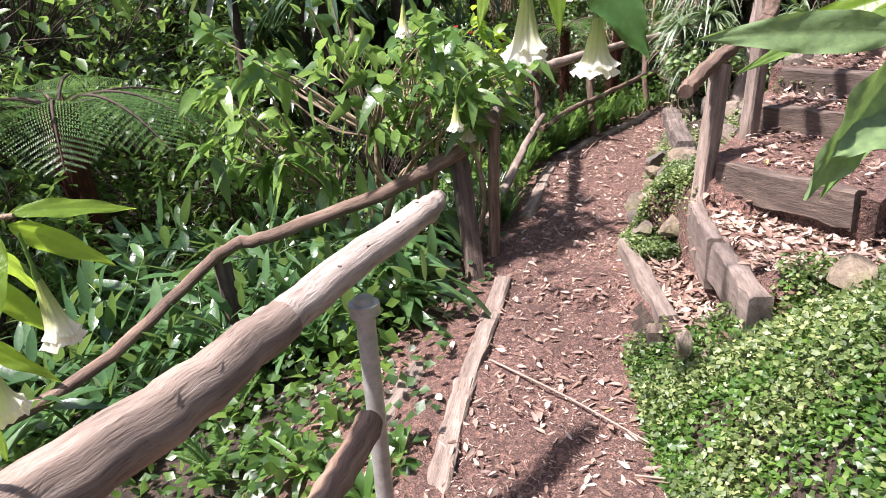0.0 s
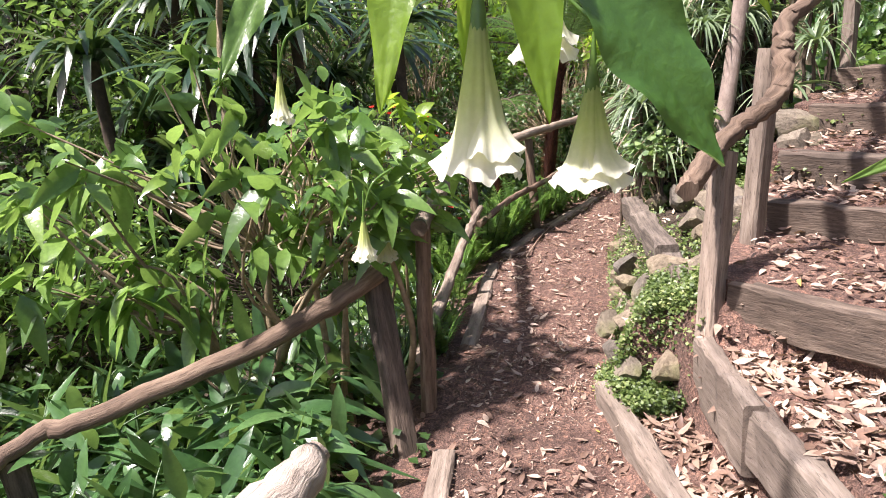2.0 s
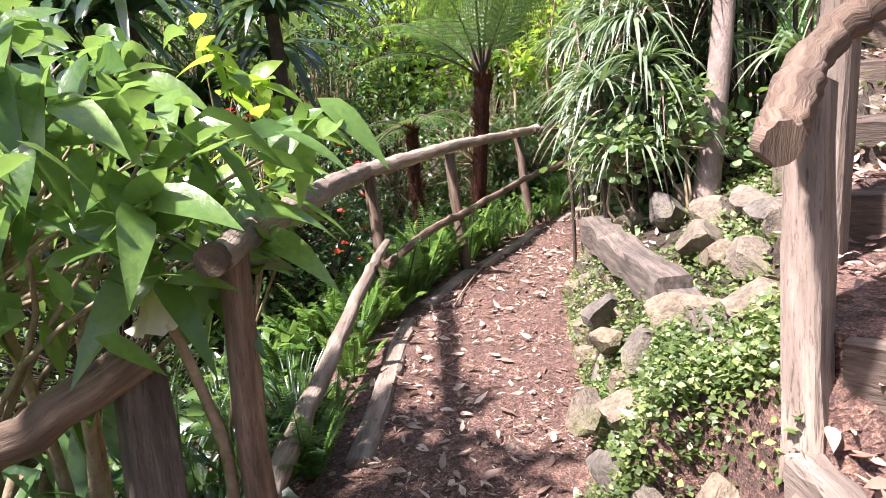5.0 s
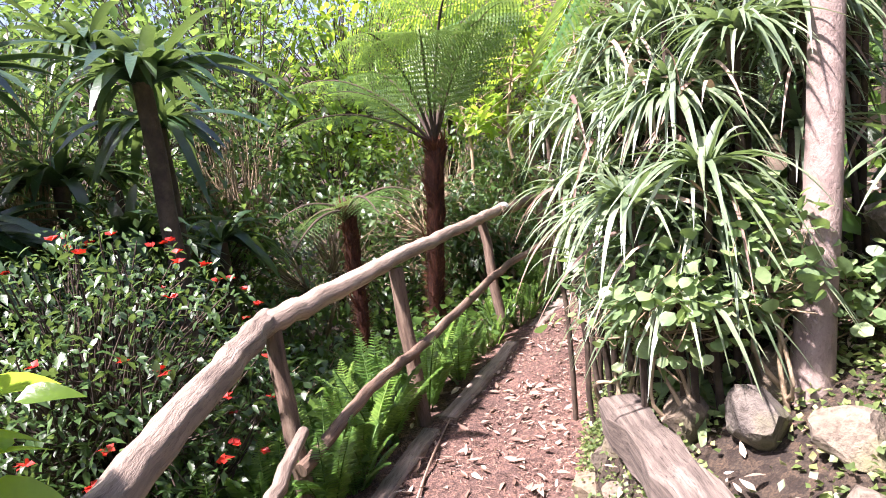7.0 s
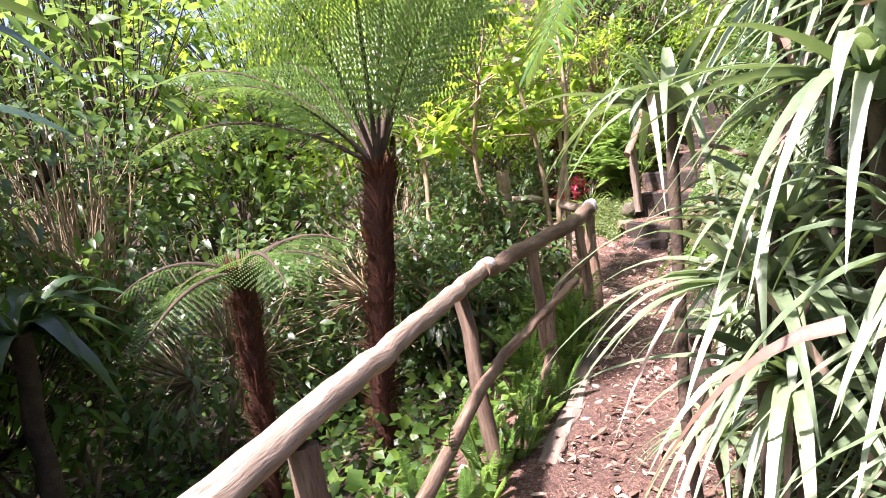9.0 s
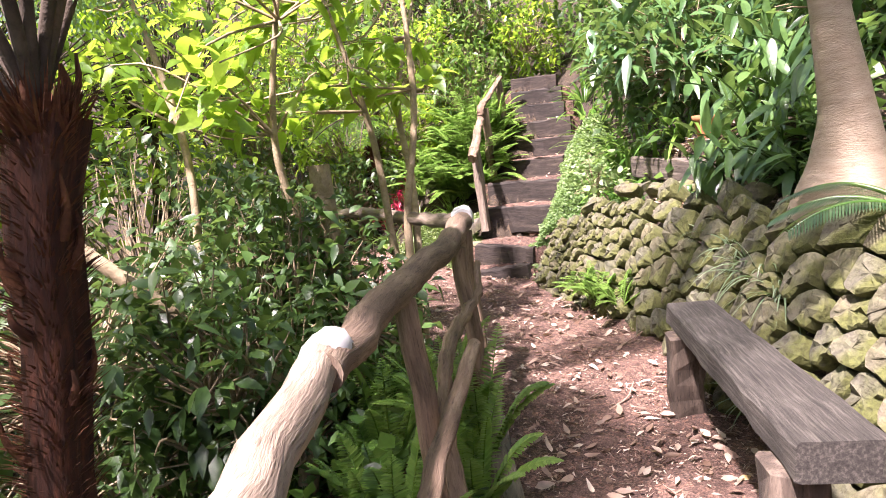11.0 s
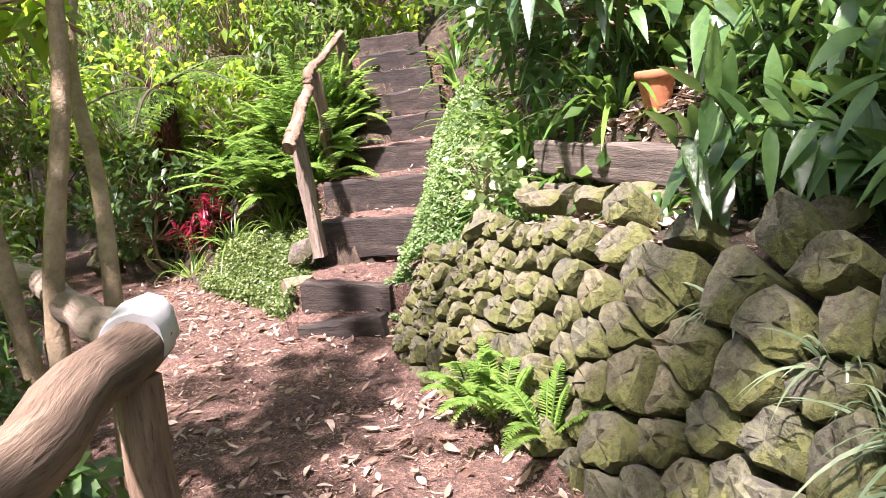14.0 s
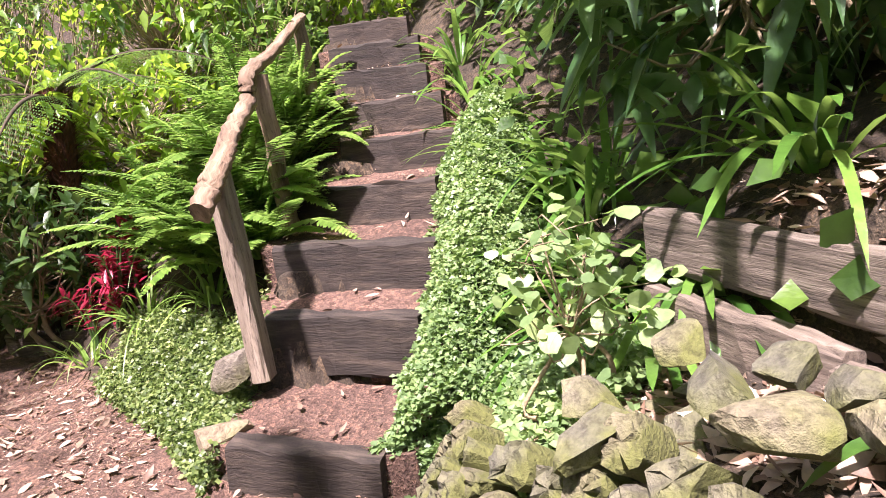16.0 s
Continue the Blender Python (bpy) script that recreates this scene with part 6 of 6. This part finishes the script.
P = scatter_on(60000, lambda x, y: (near_right(x, y) > 0.0) & ~((x > 1.36) & (y > 2.75)) & ~((x > 1.0) & (y > 2.9)), (0.65, 0.4, 2.4, 3.0))
k = np.sin(8 * P[:, 0] + 3 * np.sin(5 * P[:, 1])) + np.sin(11 * P[:, 1]) + RNG.normal(0, 0.8, len(P))
cover("groundcover", "bright green creeper covering the mound by the steps", P[k > -0.2], 0.027, M_cover, 0.12)
cover("groundcover", "dark green creeper covering the mound by the steps", P[(k <= -0.2) & (k > -1.5)], 0.03, M_fern, 0.07)
P = scatter_on(60000, lambda x, y: (near_right(x, y) > -0.02) & (near_right(x, y) < 0.3) & (np.sin(9 * x + 4 * y) + RNG.normal(0, 0.6, x.shape) > -0.9), (1.0, 4.2, 3.2, 8.1))
cover("groundcover", "light green creeper between the edging stones", P, 0.02, M_cover, 0.12)
P = scatter_on(12000, lambda x, y: (near_right(x, y) > 0.0) & (np.sin(13 * x + 3 * y) + RNG.normal(0, 0.6, x.shape) > -0.4) & (stair_z(STAIR_A, x, y)[1] > 1.1), (1.05, 4.02, 1.75, 5.3))
cover("groundcover", "light green creeper on the low bank below the steps", P, 0.024, M_cover, 0.1)
P = scatter_on(5000, lambda x, y: np.sin(15 * x + 7 * y) + RNG.normal(0, 0.6, x.shape) > -0.5, (1.1, 3.9, 1.46, 4.3))
cover("groundcover", "pale creeper tumbling between the path and the shelf", P, 0.024, M_cover, 0.1)
P = scatter_on(16000, lambda x, y: (near_right(x, y) > 0.25) & (np.sin(6 * x + 2) * np.cos(5 * y) + RNG.normal(0, 0.4, x.shape) > -0.25), (1.3, 4.2, 3.4, 6.2))
cover("groundcover", "small pale-leaved creeper among the boulders", P, 0.026, M_cover, 0.06)
P = scatter_on(80000, lambda x, y: (near_right(x, y) > 0.0) & (stair_z(STAIR_C, x, y)[1] > 0.95) & (stair_z(STAIR_C, x, y)[1] < 2.5) & (y < 13.2 - 0.0 * x) & (y > 11.75) & (x - 6.2 > -0.9 * (y - 12.2)) & (x < 7.9), (6.1, 11.7, 7.9, 13.3))
P = P[(P[:, 1] - 12.4) < 0.62 * (P[:, 0] - 6.3) + 0.05]
Q = scatter_on(60000, lambda x, y: (near_right(x, y) > 0.16) & (near_right(x, y) < 0.85), (6.1, 11.45, 7.0, 12.4))
P = np.concatenate([P, Q[RNG.random(len(Q)) < np.clip((Q[:, 1] - 11.45) * 1.6, 0.05, 1)]])
cover("groundcover", "light green creeper spilling down beside the steps", P, 0.028, M_pelarg, 0.12)
edge = np.array([r for _, r, _ in STAIR_C[1:6]])
tops = np.array([t for _, _, t in STAIR_C[1:6]])
n = 30000
u = RNG.uniform(0, len(edge) - 1.001, n)
i = u.astype(int)
o = RNG.uniform(0.0, 0.42, n) + 0.03 * np.sin(9 * u)
q = edge[i] + (edge[i + 1] - edge[i]) * (u - i)[:, None] + np.array((0.55, -0.83)) * o[:, None]
z = np.maximum(ground_z(q[:, 0], q[:, 1]), tops[i] + (tops[i + 1] - tops[i]) * (u - i) - 0.08 + 0.22 * np.sin(np.pi * np.clip(o / 0.42, 0, 1)) + 0.03 * np.sin(23 * u) * np.sin(31 * o))
cover("groundcover", "thick light green creeper mat hanging beside the steps", np.column_stack([q, z]), 0.024, M_pelarg, 0.07)
P = scatter_on(36000, lambda x, y: (near_right(x, y) > 0.0) & (stair_z(STAIR_C, x, y)[1] > 1.05), (5.95, 12.9, 6.75, 14.6))
cover("groundcover", "dense small-leaved creeper in the bed below the steps", P, 0.024, M_cover, 0.12)
P = scatter_on(9000, lambda x, y: off_line(LEFT, x, y) < -0.1, (-3.5, 2.0, 4.5, 11.5))
cover("groundcover", "low dark leaves covering the gully floor", P, 0.07, M_bush_shade, 0.15)
P = scatter_on(30000, lambda x, y: off_line(LEFT, x, y) < -0.4, (-5.0, 2.0, 5.0, 17.0))
cover("groundcover", "low mixed leaves on the gully slope", P, 0.08, M_wood_far, 0.35)
P = scatter_on(14000, lambda x, y: (near_right(x, y) > 0.9) & (stair_z(STAIR_C, x, y)[1] > 1.6) & (stair_z(STAIR_A, x, y)[1] > 1.6), (2.0, 4.0, 13.0, 17.0))
cover("groundcover", "green leaves covering the upper slope", P, 0.11, M_wood_far, 0.5)

# ---------------------------------------------------------------- fallen leaves and mulch chips
def litter(name, label, P, size, mat=M_dryleaf, lift=0.012, thin=0.36):
    n = len(P)
    a = RNG.uniform(0, 6.28, n)
    d = np.stack([np.cos(a), np.sin(a), RNG.normal(0.04, 0.1, n)], -1)
    k = size * RNG.uniform(0.35, 1.35, n)
    g = leaves(Geo(), P + np.array([0, 0, lift]) + np.stack([np.zeros(n), np.zeros(n), RNG.uniform(0, 0.012, n)], -1), d, k, k * thin * RNG.uniform(0.7, 1.3, n), RNG.normal(0, 0.2, n), "broad", 4, 0.25, 0.45, wave=0.025)
    return tagged(part(name, g, mat), label, "fallen leaves", kind="stuff")


def on_path(x, y):
    return (off_line(LEFT, x, y) > 0.0) & (off_line(RIGHT, x, y) < 0.02)


P = scatter_on(23000, on_path, (-0.7, 0.5, 6.6, 15.5))
litter("fallen_leaves", "dry buff and brown leaves scattered over the path", P, 0.058)
P = scatter_on(3200, lambda x, y: (y > 2.6) & (y < 3.9) & (x > 1.08) & (x < 2.2), (1.08, 2.6, 2.3, 4.1))
litter("fallen_leaves", "thick dry leaf litter on the low shelves", P, 0.072)
for steps, many in ((STAIR_A, 330), (STAIR_C, 16)):
    pts = []
    for (l, r, top), nx in zip(steps[:-1], steps[1:]):
        u, v = RNG.uniform(0, 1, many), RNG.uniform(0.1, 1, many)
        q = np.array(l) * ((1 - u) * (1 - v))[:, None] + np.array(r) * (u * (1 - v))[:, None] + np.array(nx[1]) * (u * v)[:, None] + np.array(nx[0]) * ((1 - u) * v)[:, None]
        pts.append(np.column_stack([q, top - 0.015 + 0.03 * v]))
    litter("fallen_leaves", "dry leaves lying on the mulch treads", np.concatenate(pts), 0.055)
P = scatter_on(9000, lambda x, y: (off_line(RIGHT, x, y) > 0.1) & (off_line(RIGHT, x, y) < 1.6), (1.2, 3.9, 8.0, 13.0))
litter("fallen_leaves", "brown leaf litter lying on the bank", P, 0.055)
P = scatter_on(1600, lambda x, y: off_line(RIGHT, x, y) > 0.3, (5.9, 10.4, 6.9, 11.7))
litter("fallen_leaves", "rusty dry leaves on the soil above the wall", P, 0.075)
P = scatter_on(3500, lambda x, y: (off_line(LEFT, x, y) < 0) & (off_line(LEFT, x, y) > -1.0), (-1.6, 1.0, 4.6, 11.0))
litter("fallen_leaves", "brown leaf litter below the fence", P, 0.07)
P = np.concatenate([scatter_on(180000, on_path, (-0.7, 0.5, 6.6, 15.0)), scatter_on(9000, lambda x, y: (off_line(RIGHT, x, y) > 0.1) & (off_line(RIGHT, x, y) < 1.3), (5.2, 9.0, 7.6, 12.4))])
n = len(P)
a = RNG.uniform(0, 6.28, n)
k = RNG.uniform(0.01, 0.038, n) * RNG.uniform(0.6, 1, n)
g = leaves(Geo(), P + np.array([0, 0, 0.006]), np.stack([np.cos(a), np.sin(a), RNG.normal(0.05, 0.2, n)], -1), k, k * RNG.uniform(0.25, 0.6, n), 0, "strap", 1, 0.2, 0.4)
tagged(part("mulch_chips", g, M_dryleaf), "small bark chips covering the path", "mulch", kind="stuff")
for a, b, r in (((0.12, 2.95, -0.42), (0.75, 2.2, -0.4), 0.006), ((0.62, 2.05, -0.4), (0.78, 2.0, -0.4), 0.005), ((1.2, 6.6, -0.42), (1.62, 7.45, -0.42), 0.007), ((5.2, 10.2, -0.43), (5.45, 10.5, -0.42), 0.006), ((5.0, 10.4, -0.43), (5.3, 10.45, -0.42), 0.006), ((4.3, 9.9, -0.43), (4.6, 10.0, -0.42), 0.005)):
    m = (np.array(a) + np.array(b)) / 2 + RNG.normal(0, 0.02, 3) * (1, 1, 0.1)
    tagged(part("fallen_twig", tube(Geo(), smooth_line([a, m, b], 4), [r, r * 0.6], 6, 0.05), M_dryleaf), "dry straw-coloured twig lying on the path", "twig")

# ---------------------------------------------------------------- terrace boards, far things
loose_beam("retaining_board", (6.9, 11.62, 0.5), (6.34, 10.6, 0.48), 0.06, 0.17, "weathered grey board holding the upper terrace", M_oldlog)
loose_beam("retaining_board", (6.82, 11.6, 0.29), (6.5, 11.04, 0.29), 0.07, 0.17, "weathered board holding the upper terrace", M_oldlog)
loose_beam("retaining_board", (6.47, 11.06, 0.27), (6.22, 10.6, 0.25), 0.07, 0.17, "pale weathered board end on the terrace", M_oldlog)
loose_beam("timber_edging", (6.45, 16.0, -0.3), (6.9, 15.2, -0.3), 0.08, 0.18, "dark timber edging of the far bed", M_sleeper)
tagged(part("cut_log", tube(Geo(), [(6.9, 16.6, 0.25), (7.3, 16.9, 0.1)], 0.13, 14, 0.03), M_log), "sawn log end lying in the far bed", "log")
pot = thing("plant_pot", (6.8, 10.9, 0.62), "weathered terracotta pot among the leaves", "pot")
part("bowl", tube(Geo(), [(0, 0, 0), (0, 0, 0.05), (0, 0, 0.14)], [0.055, 0.065, 0.083], 20), M_terra, pot)
part("rim", tube(Geo(), [(0, 0, 0.135), (0, 0, 0.14), (0, 0, 0.17), (0, 0, 0.175)], [0.088, 0.094, 0.095, 0.09], 20), M_terra, pot)
pot.location.z = ground_at(6.8, 10.9)

for c, rr, n, m in (((6.6, 15.6, 0.3), (0.6, 0.5, 0.5), 120, M_bush_shade), ((7.6, 15.9, 0.8), (0.8, 0.7, 0.7), 150, M_lime_backlit), ((8.6, 15.6, 1.5), (0.7, 0.6, 0.7), 130, M_wood_far), ((5.6, 17.2, 0.3), (0.7, 0.6, 0.6), 120, M_lime_backlit), ((7.0, 17.4, 0.9), (0.9, 0.7, 0.9), 160, M_wood_far),
                    ((6.7, 16.0, 1.0), (0.7, 0.6, 0.7), 130, M_lime_backlit), ((7.5, 16.8, 1.8), (0.9, 0.8, 0.9), 170, M_wood_far), ((8.2, 16.2, 2.0), (0.8, 0.7, 0.8), 150, M_lime_backlit), ((6.3, 17.4, 1.3), (0.9, 0.8, 0.9), 150, M_wood_far), ((8.8, 17.4, 2.8), (1.0, 0.9, 1.0), 170, M_wood_far), ((9.2, 16.0, 2.5), (0.7, 0.7, 0.8), 140, M_wood_far), ((7.2, 18.2, 2.2), (1.1, 0.9, 1.1), 170, M_lime_backlit), ((9.5, 13.6, 2.0), (0.7, 0.7, 0.7), 130, M_wood_far), ((9.6, 15.4, 2.2), (0.6, 0.6, 0.7), 110, M_lime_backlit), ((8.8, 12.6, 1.8), (0.7, 0.6, 0.6), 120, M_ginger)):
    shrub("bush", "leafy garden bush on the slope by the steps", (c[0], c[1], ground_at(c[0], c[1])), c, rr, n, 9, 0.13, 0.06, m, M_twig, thick=0.02, droop=0.35, group="bushes by the steps")
for x, y, L, n in ((6.9, 15.4, 0.7, 18), (7.4, 15.5, 0.8, 18), (6.6, 16.3, 0.6, 16), (8.0, 15.3, 0.8, 18), (7.9, 16.4, 0.9, 16)):
    sword_fern("sword_fern", "large arching sword fern in the far bed", (x, y, ground_at(x, y) + 0.1), n, L, M_fern, 30, "sword ferns in the far bed", 1.0, 0.6)

tree_fern("tree fern with wide pale green fronds above the far bed", (6.9, 15.7, 0.3), (6.95, 15.7, 1.2), 0.1, 9, 1.3, (0.1, 0.9), 24, 18, 0.5)

for x, y, z, rr in ((-2.6, 8.6, 0.2, 0.9), (-3.4, 7.2, 0.0, 0.9), (-3.0, 10.0, 0.6, 1.0), (-1.6, 10.6, 0.5, 0.9), (-0.4, 11.2, 0.4, 0.9), (-4.4, 6.2, 0.2, 0.9), (-4.6, 8.8, 0.6, 1.0), (-2.2, 6.3, -0.3, 0.8), (-3.6, 4.6, -0.2, 0.8), (0.2, 10.3, 0.2, 0.8), (-4.2, 3.4, 0.0, 0.8), (1.6, 12.6, 0.6, 0.9)):
    shrub("bush", "dark shade-loving bush deep in the gully", (x, y, ground_at(x, y)), (x, y, z), (rr, rr, rr * 0.9), 170, 9, 0.13, 0.06, M_wood_far, M_dark, thick=0.02, droop=0.3, group="dark bushes in the gully")

# ---------------------------------------------------------------- woodland round about
for x, y, z, r, n, m in ((-5, 8, 1.0, 2.2, 260, 0), (-4.6, 11.8, 3.0, 2.3, 330, 0), (-7.5, 9.0, 3.4, 2.6, 300, 0), (-3.0, 15.5, 3.6, 2.6, 320, 0), (-8.5, 14.0, 4.0, 3.0, 300, 0), (0.0, 17.0, 4.0, 2.6, 300, 1), (-2.6, 11.3, 1.6, 2.0, 280, 0), (0.2, 13.0, 1.8, 1.9, 300, 1), (2.4, 14.2, 2.0, 1.8, 300, 2), (4.2, 16.5, 2.2, 1.9, 300, 2), (6.6, 19.5, 2.6, 2.2, 280, 2), (-5.5, 4.5, 0.8, 2.2, 240, 0), (9.6, 17.5, 3.6, 2.2, 260, 1),
                         (10.5, 14.0, 4.0, 2.0, 240, 0), (8.8, 11.2, 3.4, 1.6, 200, 0), (8.2, 8.2, 3.4, 1.8, 200, 0), (6.2, 6.0, 3.2, 1.6, 180, 0), (-3.2, 13.5, 2.0, 2.0, 240, 1), (-7, 11, 2.5, 2.6, 220, 0), (5.0, 3.0, 2.8, 1.6, 160, 0)):
    # Kind 2 uses the lime leaf: backlit brightness is put into its colour.
    shrub("tree", "leafy woodland tree standing behind the garden", (x, y, ground_at(x, y)), (x, y, z), (r, r, r), n, 9, 0.2, 0.1, (M_wood_far, M_wood_far, M_lime_backlit)[m], M_dark, thick=0.07, category="tree", group="woodland trees", spread=0.5)
